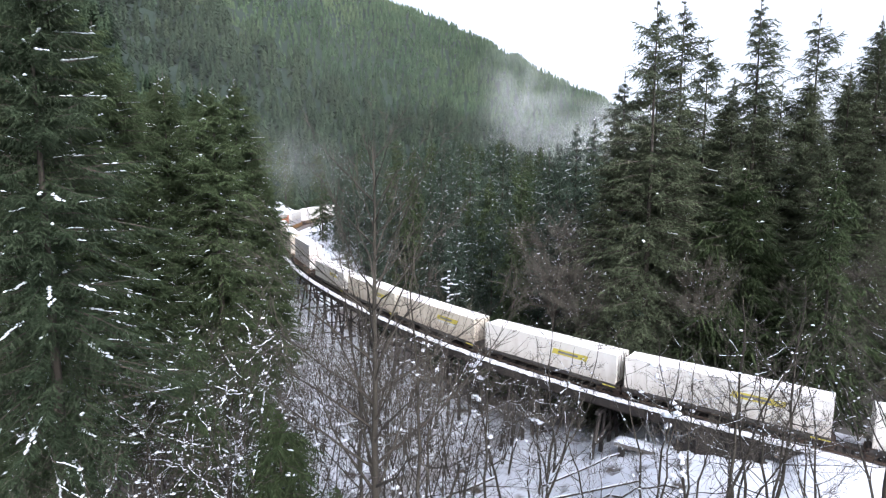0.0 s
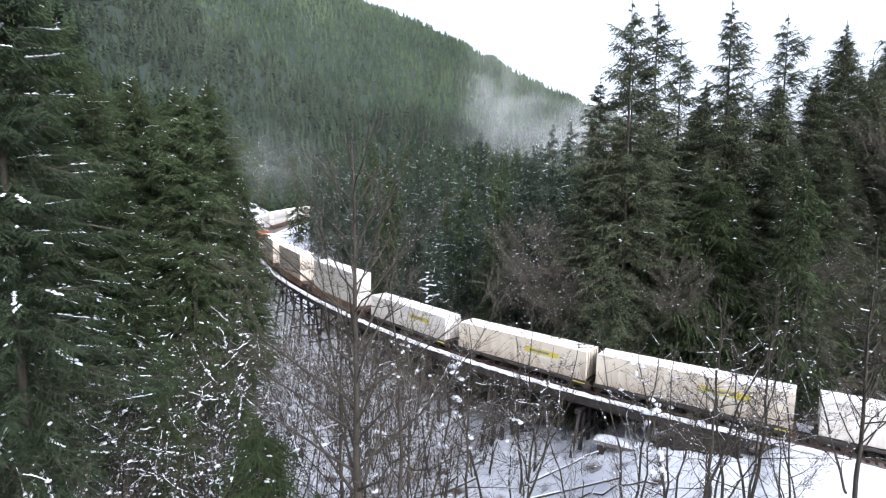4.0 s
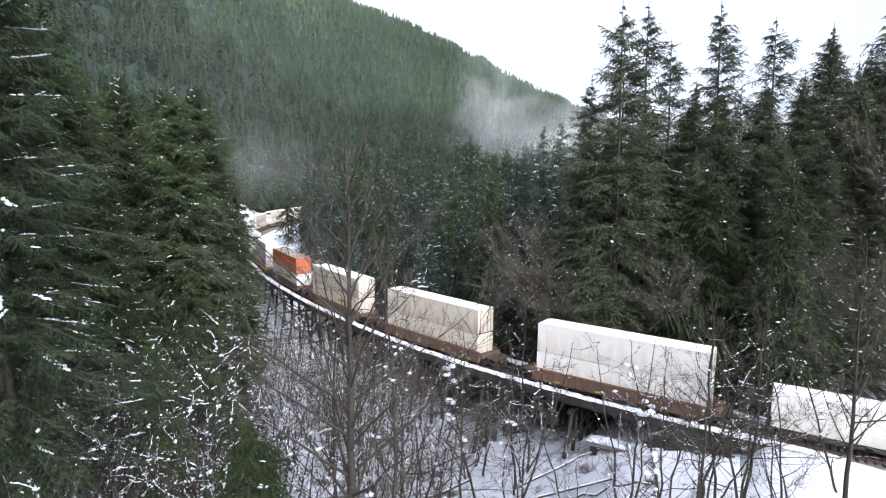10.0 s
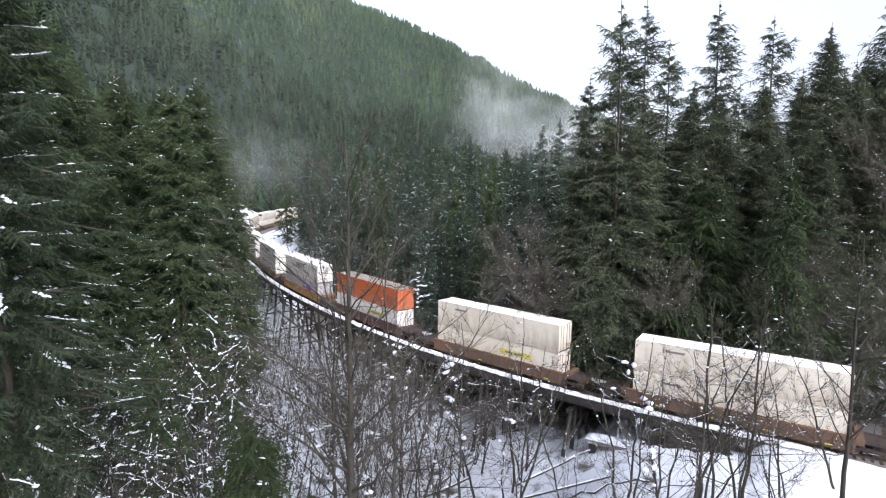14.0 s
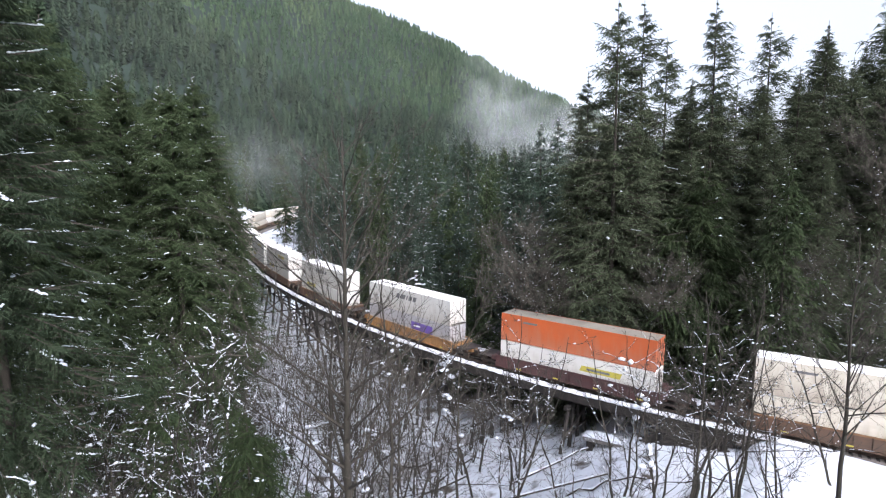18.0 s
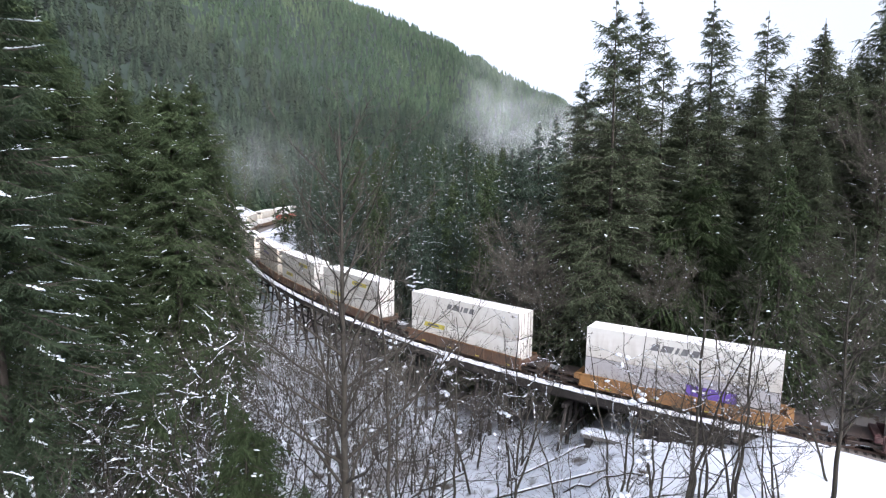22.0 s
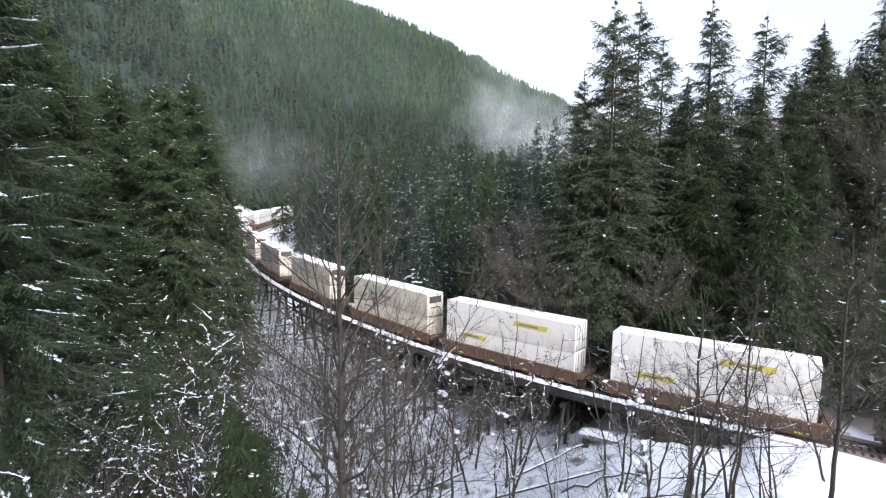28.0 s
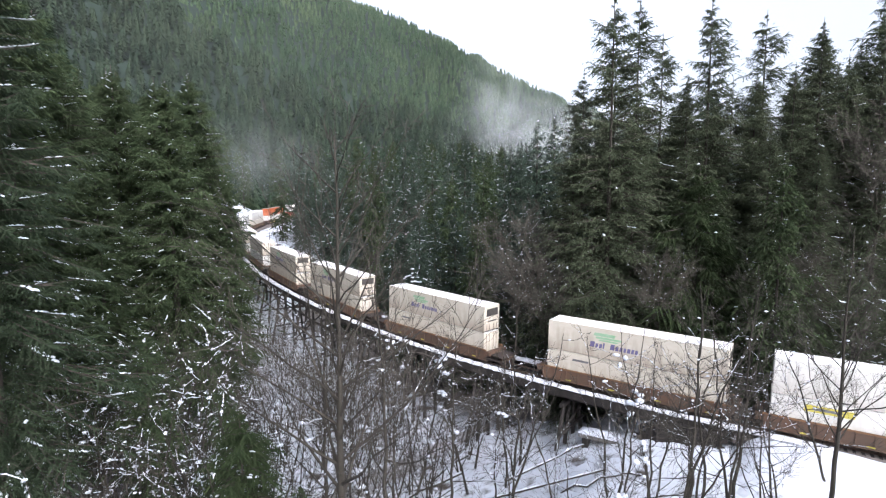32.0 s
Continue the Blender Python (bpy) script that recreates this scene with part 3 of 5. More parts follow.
# ---- trees ----
def conifer(seed, H, R, whorls, per, lats, subs, mats, skirt=0.06, spare=0.0, snow=0.25, shape=0.6, slack=0.9, size=1.0, streak=0.25, reach=1.5):
    """Trunk, crown of fine hanging sprays on whorled boughs with side branchlets, and snow lying on some boughs."""
    r = np.random.RandomState(seed)
    tr = Geo()
    zs = np.linspace(0, H, 9)
    wob = np.cumsum(r.normal(0, 0.02, (9, 2)), 0) * H * 0.02
    trunk_pts = np.column_stack([wob[:, 0], wob[:, 1], zs])
    r0 = H * 0.0085
    tr.tube(trunk_pts, r0 * (1 - 0.96 * zs / zs[-1]) + 0.01, 7)
    n = whorls * per
    f = np.repeat(np.linspace(skirt, 0.985, whorls) ** 0.95, per) + r.normal(0, 0.6 / whorls, n)
    f = np.maximum(np.where(f > 0.985, 1.97 - f, f), skirt * 0.8)
    az = r.uniform(0, 2 * math.pi, n)
    keep = (r.uniform(0, 1, n) > spare * np.clip((f - 0.5) * 3.5, 0, 1) * np.clip((1.02 - f) * 8, 0.3, 1)) & ((f < 0.93) | (r.uniform(0, 1, n) < 0.75))
    f, az = f[keep], az[keep]
    n = len(f)
    side = 1 + 0.20 * np.sin(az * 2 + r.uniform(0, 6)) + 0.16 * np.sin(f * 23 + az) + 0.10 * np.sin(f * 61 - 2 * az)
    L = R * np.clip((1 - f), 0.012, 1) ** shape * side * r.uniform(0.5, 1.16, n)
    L *= np.clip((1 - f) / 0.10, 0.06, 1) ** 0.7
    L *= np.where(f < skirt + 0.15, 0.5 + (f - skirt) * 3.3, 1.0)
    pitch = np.radians(-12 + 46 * f ** 1.6 + r.normal(0, 15, n))
    droop = (0.20 + 0.20 * (1 - f)) * L * r.uniform(0.6, 1.4, n)
    ca, sa = np.cos(az), np.sin(az)
    bx, by = np.interp(f * H, zs, trunk_pts[:, 0]), np.interp(f * H, zs, trunk_pts[:, 1])

    def on_bough(t):
        h = L[:, None] * np.cos(pitch)[:, None] * t
        z = f[:, None] * H + L[:, None] * np.sin(pitch)[:, None] * t - droop[:, None] * t ** 2 + 0.4 * droop[:, None] * t ** 4
        return np.stack([bx[:, None] + ca[:, None] * h, by[:, None] + sa[:, None] * h, z], -1)

    cr = Geo()
    t = np.tile(np.linspace(0.10, 1.0, lats), (n, 1)) + r.uniform(-0.04, 0.04, (n, lats))
    P = on_bough(t)
    sgn = np.where((np.arange(lats) % 2)[None] == 0, 1.0, -1.0) * np.ones((n, 1))
    sgn[:, -1] = 0.1
    ll = np.minimum(L[:, None] * (0.14 + 0.30 * np.sin(np.clip(t, 0, 1) * math.pi * 0.78)) * r.uniform(0.6, 1.25, (n, lats)) + 0.12 * np.clip((1 - f) / 0.06, 0.25, 1)[:, None], reach)
    fwd = np.stack([ca, sa, 0 * ca], -1)[:, None]
    lat = np.stack([-sa, ca, 0 * ca], -1)[:, None] * sgn[..., None]
    d = fwd * (0.55 + 0.4 * t[..., None]) + lat * 0.8
    d /= np.linalg.norm(d, axis=-1, keepdims=True)
    d[..., 2] -= r.uniform(0.1, 0.9, (n, lats)) * slack + r.normal(0, 0.35, (n, lats))
    roll = r.normal(0, 1.1, (n, lats, 1))
    flat = np.cross(d, np.array([0, 0, 1.0]))
    flat /= np.linalg.norm(flat, axis=-1, keepdims=True)
    wd = flat * np.cos(roll) + np.cross(flat, d) * np.sin(roll)
    w = size * (0.028 + 0.045 * ll)[..., None]
    tip = P + d * ll[..., None]
    cr.quads(np.stack([P - wd * w, P + wd * w, tip], -2).reshape(-1, 3, 3))
    # side twigs of each branchlet, hanging
    for k in range(subs):
        u = r.uniform(0.1, 0.9, (n, lats, 1))
        Q = P + d * ll[..., None] * u
        e = d * 0.7 + flat * r.choice([-0.7, 0.7], (n, lats, 1)) + r.normal(0, 0.18, Q.shape)
        e[..., 2] -= r.uniform(0.3, 1.5, (n, lats)) * slack
        e /= np.linalg.norm(e, axis=-1, keepdims=True)
        ln = size * (0.16 * np.clip((1 - f) / 0.06, 0.3, 1)[:, None, None] + 0.30 * ll[..., None]) * r.uniform(0.6, 1.2, (n, lats, 1))
        wq = np.cross(e, np.array([0, 0, 1.0])) + r.normal(0, 0.4, Q.shape)
        wq /= np.linalg.norm(wq, axis=-1, keepdims=True)
        ww = size * (0.03 + 0.05 * ll)[..., None]
        cr.quads(np.stack([Q - wq * ww, Q + wq * ww, Q + e * ln], -2).reshape(-1, 3, 3))
    o0, o5, o9 = (on_bough(np.full((n, 1), v))[:, 0] for v in (0.0, 0.5, 0.97))
    cr.quads(np.stack([o0, o5 + [0, 0, 0.05], o9, o5 - [0, 0, 0.05]], 1), 1)
    sn = Geo()
    if snow > 0:
        pick = np.where(r.uniform(0, 1, n) < snow * np.clip(1.3 - f, 0.3, 1))[0]
        C, A = [], []
        for i in pick:
            long = r.uniform() < streak
            k = r.randint(5, 16) if long else r.randint(1, 4)
            tt = (r.uniform(0.35, 0.7) if long else r.uniform(0.4, 1.0)) + np.arange(k) * 0.17 / L[i]
            tt = tt[tt < 1.04]
            off = 0.0 if long else r.uniform(-0.3, 0.3) * L[i]
            for v in tt:
                h = np.cos(pitch[i]) * L[i] * v
                z = f[i] * H + L[i] * np.sin(pitch[i]) * v - droop[i] * v ** 2 + 0.4 * droop[i] * v ** 4 + 0.10 - 0.12 * abs(off)
                w1, w2, w3 = r.uniform(0.10, 0.24), r.uniform(0.05, 0.13), r.uniform(0.04, 0.10)
                jx, jy = r.normal(0, 0.06, 2)
                C.append((bx[i] + ca[i] * h - sa[i] * off + jx, by[i] + sa[i] * h + ca[i] * off + jy, z))
                A.append(((ca[i] * w1, sa[i] * w1, (np.sin(pitch[i]) - 0.35 * v) * w1), (-sa[i] * w2, ca[i] * w2, 0), (0, 0, w3)))
        if C:
            sn.blobs(C, A)
    return tr.mesh("trunk", M["bark"], True), cr.mesh("crown", mats), (sn.mesh("snow_load", M["snow"], True) if sn.n else None)


def make_conifer(parts, label, name="fir_tree", category="conifer", group="conifers in the valley"):
    t = thing(name, label, category, group)
    part("trunk", parts[0], None, t)
    part("crown", parts[1], None, t)
    if parts[2] is not None:
        tagged(part("snow_load", parts[2], None, t, "snow caught on the boughs"), kind="stuff")
    return t


def lump(r, C, A, p, big, way=None):
    a = r.uniform(0.5, 1.0, 3) * big
    if way is not None:
        C.append(p + np.array([0, 0, a[2] * 0.5]))
        sd = np.array([-way[1], way[0], 0]) / (np.hypot(way[0], way[1]) + 1e-6)
        A.append((tuple(way * big * 1.6), tuple(sd * a[1] * 0.8), (0, 0, a[2])))
        return
    C.append(p + np.array([0, 0, a[2] * 0.6]))
    q = r.uniform(0, 6.28)
    A.append(((math.cos(q) * a[0] * 1.4, math.sin(q) * a[0] * 1.4, 0), (-math.sin(q) * a[1], math.cos(q) * a[1], 0), (0, 0, a[2] * 0.9)))


def shoot(r, p0, d, length, nseg, up, jit):
    pts = [p0]
    d = d / np.linalg.norm(d)
    for _ in range(nseg):
        d = d + np.array([0, 0, up]) + r.normal(0, jit, 3)
        d = d / np.linalg.norm(d)
        pts.append(pts[-1] + d * length / nseg)
    return np.array(pts)


def along(pts, g):
    return np.array([np.interp(g * (len(pts) - 1), range(len(pts)), pts[:, c]) for c in range(3)])


def alder(seed, H, limbs, snow, lean=0.02, first=0.3, spread=0.34, rise=(0.2, 1.4), thick=1.0, dense=1.0, stems=1, clump=1.0):
    """A bare broadleaf tree: wavering trunk, rising limbs each with branches and fine twigs, clumps of snow in the forks.
    Gives trunk mesh, a list of limb meshes, and the snow."""
    r = np.random.RandomState(seed)
    tr, out, sn = Geo(), [], Geo()
    C, A = [], []
    for st in range(stems):
        k = 11
        Hs = H * (1 if st == 0 else r.uniform(0.6, 0.95))
        zs = np.linspace(0, Hs, k)
        ln = lean if stems == 1 else 0.20 if H > 8 else 0.34
        wob = np.cumsum(r.normal(0, 0.012 * Hs / 3, (k, 2)), 0) * (0.6 if H > 25 else 2.5) + np.outer(zs, r.normal(0, ln, 2))
        tp = np.column_stack([wob - wob[0] + (r.normal(0, 0.25, 2) if st else 0), zs])
        rad = thick * (0.0065 * Hs * (1 - 0.93 * zs / Hs) + 0.012)
        tr.tube(tp, rad, 7)
        for q in range(int(10 * snow) if 8 < H < 25 else 0):
            u = r.uniform(0.02, 0.8)
            lump(r, C, A, along(tp, u) + np.append(r.normal(0, 0.7, 2) * np.interp(u, [0, 1], [rad[0], rad[-1]]), 0), r.uniform(0.03, 0.075))
        for i in range(max(4, limbs // stems)):
            f = first + (0.98 - first) * (i + r.uniform(0, 0.9)) / max(4, limbs // stems)
            p0 = np.array([np.interp(f * Hs, zs, tp[:, j]) for j in range(3)])
            a = i * 2.4 + r.uniform(-0.7, 0.7)
            L1 = Hs * spread * (1.12 - f) ** 0.7 * r.uniform(0.65, 1.3) + 0.4
            limb = shoot(r, p0, np.array([math.cos(a), math.sin(a), r.uniform(*rise)]), L1, 5, 0.03 if H > 25 else 0.09, 0.10 if H > 25 else 0.19)
            g, rib = Geo(), []
            rl = thick * (0.0024 * Hs * (1.1 - f) + 0.012)
            g.tube(limb, np.linspace(rl, 0.008, 6), 4, cap=False)
            if r.uniform() < snow * 0.7:
                lump(r, C, A, along(limb, r.uniform(0.0, 0.4)), 0.12 * clump)
            if H < 25 and r.uniform() < snow * 0.65:
                for q in np.arange(r.uniform(0, 0.2), r.uniform(0.5, 0.95), 0.11 / L1):
                    if r.uniform() < 0.22:
                        continue
                    w = along(limb, min(1, q + 0.05)) - along(limb, q)
                    lump(r, C, A, along(limb, q), r.uniform(0.03, 0.055), w / (np.linalg.norm(w) + 1e-6))
            for j in range(max(3, int(dense * 6 * L1 / (H * 0.2)))):
                pb = along(limb, r.uniform(0.2, 0.99))
                dirv = limb[-1] - limb[0]
                dirv = dirv / np.linalg.norm(dirv) + r.normal(0, 0.5, 3) + np.array([0, 0, 0.15])
                L2 = L1 * r.uniform(0.2, 0.45)
                b2 = shoot(r, pb, dirv, L2, 3, 0.06, 0.14)
                g.tube(b2, np.linspace(0.015, 0.007, 4), 3, cap=False)
                if r.uniform() < snow * 0.14:
                    lump(r, C, A, b2[r.randint(1, 4)], 0.075 * clump)
                for q in range(int(9 * dense)):
                    pc = along(b2, r.uniform(0.2, 1.0))
                    t3 = shoot(r, pc, (b2[-1] - b2[0]) / max(L2, 0.1) + r.normal(0, 0.6, 3), L2 * r.uniform(0.3, 0.7), 2, 0.05, 0.18)
                    rib.append(t3)
                    if r.uniform() < snow * 0.05:
                        lump(r, C, A, t3[1], 0.055)
            if rib:
                R3 = np.array(rib)
                e = np.cross(R3[:, 2] - R3[:, 0], r.normal(0, 1, (len(R3), 3)))
                e /= np.linalg.norm(e, axis=1, keepdims=True) + 1e-9
                g.quads(np.stack([R3[:, 0] - e * 0.012, R3[:, 0] + e * 0.012, R3[:, 1] + e * 0.010, R3[:, 1] - e * 0.010], 1), 1)
                g.quads(np.stack([R3[:, 1] - e * 0.010, R3[:, 1] + e * 0.010, R3[:, 2]], 1), 1)
            out.append(g)
    if C:
        sn.domes(C, A)
    return tr.mesh("trunk", M["alder"], True), out, (sn.mesh("snow_load", M["snow"], True) if sn.n else None)


def joined(geos):
    g = Geo()
    for q in geos:
        v = np.concatenate(q.v)
        g.v.append(v)
        g.f.extend([[i + g.n for i in f] for f in q.f])
        g.m.extend(q.m)
        g.n += len(v)
    return g


def make_alder(kind, label, apart, group="bare trees in the ravine", name="bare_tree"):
    """apart: every limb a part of its own; else one crown."""
    trunk, limbs, snow = kind[:3]
    t = thing(name, label, "bare tree" if name == "bare_tree" else "shrub", group)
    part("trunk" if name == "bare_tree" else "stem", trunk, None, t)
    pale = kind is BARE[6] or kind is BARE[9]
    mats = [M["alder_pale" if pale else "alder"], M["twig_pale" if pale else "twig"]]
    if apart:
        if len(kind[3]) == 0:
            kind[3].extend(g.mesh("limb", mats) for g in limbs)
        for me in kind[3]:
            part("limb", me, None, t)
    else:
        if len(kind[4]) == 0:
            kind[4].append(joined(limbs).mesh("crown", mats))
        part("crown", kind[4][0], None, t)
    if snow is not None:
        tagged(part("snow_load", snow, None, t, "clumps of snow in the forks"), kind="stuff")
    return t


# kinds of conifer, as tall as said; copies are scaled to their height
NEAR = [M["needles"], M["bark"]]
DEEP = [M["needles_deep"], M["bark"]]
DARK = [M["needles_dark"], M["bark"]]
HAZED = [M["needles_hazed"], M["bark"]]
BRIGHT = [M["needles_bright"], M["bark"]]
KIND = {
    "near_a": (conifer(1, 40, 8.6, 78, 6, 56, 4, DEEP, skirt=0.18, snow=0.45, streak=0.5, shape=0.66, reach=0.7, size=0.52), 40),
    "near_b": (conifer(2, 40, 7.0, 88, 6, 32, 4, NEAR, skirt=0.06, snow=0.8, streak=0.2, reach=0.85, size=0.66), 40),
    "near_c": (conifer(12, 40, 7.4, 88, 6, 32, 4, NEAR, skirt=0.06, snow=0.7, streak=0.2, reach=0.85, size=0.66), 40),
    "open_a": (conifer(3, 40, 6.8, 88, 6, 18, 4, DARK, skirt=0.06, spare=0.55, snow=0.06, slack=0.6, shape=0.56, size=0.78, reach=0.8), 40),
    "open_b": (conifer(4, 40, 6.6, 88, 6, 18, 4, DARK, skirt=0.06, spare=0.50, snow=0.06, slack=0.6, shape=0.56, size=0.78, reach=0.8), 40),
    "full": (conifer(5, 40, 7.0, 94, 6, 17, 4, DARK, skirt=0.04, spare=0.05, snow=0.12, streak=0.7, size=0.68, reach=0.85, shape=0.66, slack=0.7), 40),
    "mid_a": (conifer(6, 34, 5.4, 44, 6, 10, 2, HAZED, skirt=0.04, snow=0.7, streak=0.35, size=1.3), 34),
    "mid_b": (conifer(7, 34, 4.8, 44, 6, 10, 2, HAZED, skirt=0.04, spare=0.1, snow=0.8, streak=0.35, size=1.3), 34),
    "mid_c": (conifer(8, 34, 5.8, 44, 6, 10, 2, NEAR, skirt=0.04, snow=0.45, streak=0.06, size=1.5), 34),
    "young": (conifer(9, 16, 3.6, 36, 7, 26, 3, BRIGHT, skirt=0.03, snow=0.10, slack=1.3, size=0.6), 16),
    "small": (conifer(13, 12, 3.0, 28, 6, 15, 3, DARK, skirt=0.02, snow=0.3, size=0.6, reach=0.6), 12),
    "thicket": (conifer(15, 12, 2.8, 26, 6, 14, 2, NEAR, skirt=0.02, snow=0.3, size=0.75, reach=0.5), 12),
    "far_a": (conifer(10, 30, 4.6, 32, 5, 8, 1, NEAR, skirt=0.04, snow=0.45, streak=0.1, size=2.2), 30),
    "far_c": (conifer(14, 30, 4.9, 32, 5, 8, 1, NEAR, skirt=0.04, snow=0.3, streak=0.1, size=2.0), 30),
    "far_b": (conifer(11, 30, 4.2, 32, 5, 8, 1, HAZED, skirt=0.04, snow=0.5, streak=0.1, size=2.2), 30),
}
rt = random.Random(5)


def plant(kind, x, y, top, label, name="fir_tree", group="conifers in the valley", wide=1.0, turn=None):
    """One conifer whose tip is at height top."""
    parts, h0 = KIND[kind]
    zb = float(ground_z(x, y)) - 0.3
    k = (top - zb) / h0
    t = make_conifer(parts, label, name, "conifer", group)
    t.matrix_basis = Matrix.LocRotScale((x, y, zb), Euler((0, 0, rt.uniform(0, 6.28) if turn is None else turn)), (k * wide, k * wide, k))
    return t


# tall firs behind the train: east, north, tip height, kind
TALL = [
    (17.6, 57, 39.3, "open_a"), (21.2, 60, 40.2, "open_b"), (24.6, 62, 36.8, "open_a"), (28.9, 60, 40.2, "open_b"),
    (27.6, 63, 33.0, "full"), (35.3, 61, 38.9, "open_a"), (49.0, 61.5, 43.5, "full"), (31.6, 64, 32.6, "open_b"), (50.5, 74, 40.8, "full"),
    (47.5, 60, 36.5, "open_a"), (40.5, 62, 31.5, "full"), (52.0, 66, 31.0, "full"), (44.5, 70, 34.0, "full"), (56.0, 68, 37.0, "full"),
    (20.4, 58, 27.0, "full"), (25.5, 57, 25.0, "full"), (33.5, 56, 26.5, "full"), (38.5, 56, 25.0, "full"), (15.0, 60, 24.0, "mid_a"), (45.0, 57, 27.0, "full"),
    (23.0, 66, 31.5, "full"), (28.5, 68, 32.5, "full"), (33.5, 69, 32.0, "full"), (38.5, 68, 34.5, "open_b"),
]
TALL += [(40.8, 60, 37.8, "full"), (37.5, 59, 33.0, "open_b"), (43.8, 60, 34.0, "full"), (46.5, 62, 36.0, "full"), (34.0, 60, 32.5, "full"), (15.2, 59, 32.5, "open_b"), (19.4, 62, 36.8, "open_a"), (22.9, 64, 34.0, "open_b"), (14.2, 58.5, 28.5, "full"), (32.5, 62, 34.5, "open_a"), (26.6, 60, 32.0, "full"), (42.0, 66, 33.5, "open_a"), (49.0, 69, 35.0, "full"), (19.0, 65, 30.0, "full"), (36.5, 63, 30.5, "full"), (46.0, 64, 31.0, "full"), (58.0, 72, 36.0, "full"), (53.5, 61, 33.0, "full"), (43.0, 59, 24.0, "full"), (49.5, 57, 24.0, "full")]
TALL = [(x, y, top - 2.5 if y >= 62 and 29 < top < 35.5 and x < 40 else top, k) for x, y, top, k in TALL]
for x, y, top, kind in TALL:
    plant(kind, x, y, top, "tall dark fir with a thinning top behind the railway line", group="tall firs behind the line")
# the near firs and the big firs at the bend
for x, y, top, kind in ((-29.5, 35, 37, "near_a"), (-39.5, 51, 41, "near_b"), (-32.6, 66, 33.0, "near_c"), (-28.9, 73, 22.5, "near_b"),
                        (-33.5, 77, 27.5, "near_c"), (-47, 62, 38, "near_c"), (-38.5, 46, 22, "near_b"), (-41, 80, 36, "near_b"), (-42, 42, 34, "near_c"), (-44.5, 62, 39.5, "near_c"), (-44, 75, 36.5, "near_b"), (-34.3, 76, 36, "near_c"), (-50, 84, 38, "near_c"), (-54, 92, 39, "near_b"), (-47, 70, 33, "near_b"), (-55, 72, 38, "near_b"), (-36.5, 58, 24, "near_b")):
    plant(kind, x, y, top, "broad green fir with snow caught along its boughs", group="near firs on the slope", wide=1.32 if 60 < y < 68 else 1.15)
for x, y, top, kind in ((-11.5, 30, 7.6, "young"), (26.5, 56.0, 22.5, "young"), (-8.0, 29.5, 3.2, "young"), (-16.5, 27, 2.0, "young")):
    plant(kind, x, y, top, "young bright green cedar with drooping sprays", name="cedar_tree", group="young cedars", wide=1.25)


for x, y, top in ((-20.0, 38.0, 5.0), (-23.5, 41.0, 7.5), (-17.8, 43.5, 4.0), (-25.5, 46.0, 8.0), (-21.5, 49.0, 6.0)):
    plant("thicket", x, y, top, "low dark young fir standing in the thicket", group="young firs in the thicket")


def understory():
    r = random.Random(33)
    for i in range(46):
        sv = -34 + i * 3.0 + r.uniform(-1, 1)
        p = on_track(sv, -r.uniform(8.0, 15.0))
        zb = float(ground_z(p.x, p.y))
        plant("small", p.x, p.y, zb + r.uniform(6, 14), "low dark young fir beside the railway line", group="young firs beside the line")


understory()
# firs along the inside of the bend
BEND = [
    (-38, 150, 29, "mid_a"), (-41, 161, 30, "mid_b"), (-34, 140, 27, "mid_b"), (-45, 174, 31, "mid_a"), (-30, 150, 28, "mid_a"), (-48.5, 188, 33, "mid_b"), (-37, 171, 31, "mid_b"),
    (-28, 136, 25, "mid_b"), (-33, 160, 30, "mid_a"), (-42, 196, 34, "mid_a"), (-51, 207, 35, "mid_b"), (-24, 128, 24, "mid_a"),
]
BEND += [(-40.5, 97, 27, "mid_c"), (-44.5, 107, 29, "mid_a"), (-49, 117, 30, "mid_c"), (-54, 127, 31, "mid_a"), (-59, 137, 32, "mid_c"), (-64, 147, 33, "mid_a"), (-71, 157, 34, "mid_c"), (-46, 99, 29, "mid_c"), (-78, 170, 36, "mid_c"), (-82, 186, 38, "mid_a")]
for x, y, top, kind in BEND:
    plant(kind, x, y, top, "snow-flecked fir standing at the far bend", group="firs at the far bend")
MIDDLE = [
    (20.2, 98, 33.2, "mid_b"), (17.0, 97, 32.0, "mid_a"), (12.7, 100, 27.8, "mid_a"), (3.0, 146, 34.5, "mid_b"), (6.4, 148, 36, "mid_a"),
    (-2.0, 130, 29.0, "mid_b"), (-6.0, 122, 27.0, "mid_a"), (-10.5, 120, 26.5, "mid_b"), (24.0, 95, 25.0, "mid_a"), (1.5, 112, 25.0, "mid_b"), (9.0, 118, 26.0, "mid_c"),
    (-14.5, 128, 29.0, "mid_a"), (15.0, 130, 29.5, "mid_b"), (-4.5, 108, 22.0, "mid_b"), (5.5, 96, 20.0, "mid_b"), (14.5, 86, 19.0, "mid_a"), (9.5, 84, 15.5, "mid_b"),
    (-1.0, 94, 16.0, "mid_b"), (20.0, 78, 19.5, "mid_c"),
]
for x, y, top, kind in MIDDLE:
    plant(kind, x, y, top, "slender dark fir flecked with snow inside the bend", group="firs inside the bend")


FAR_A, FAR_T = [-60, -30, -20, -10, -2, 4, 9, 14, 18, 60], [0.34, 0.26, 0.21, 0.165, 0.13, 0.09, 0.085, 0.09, 0.12, 0.12]


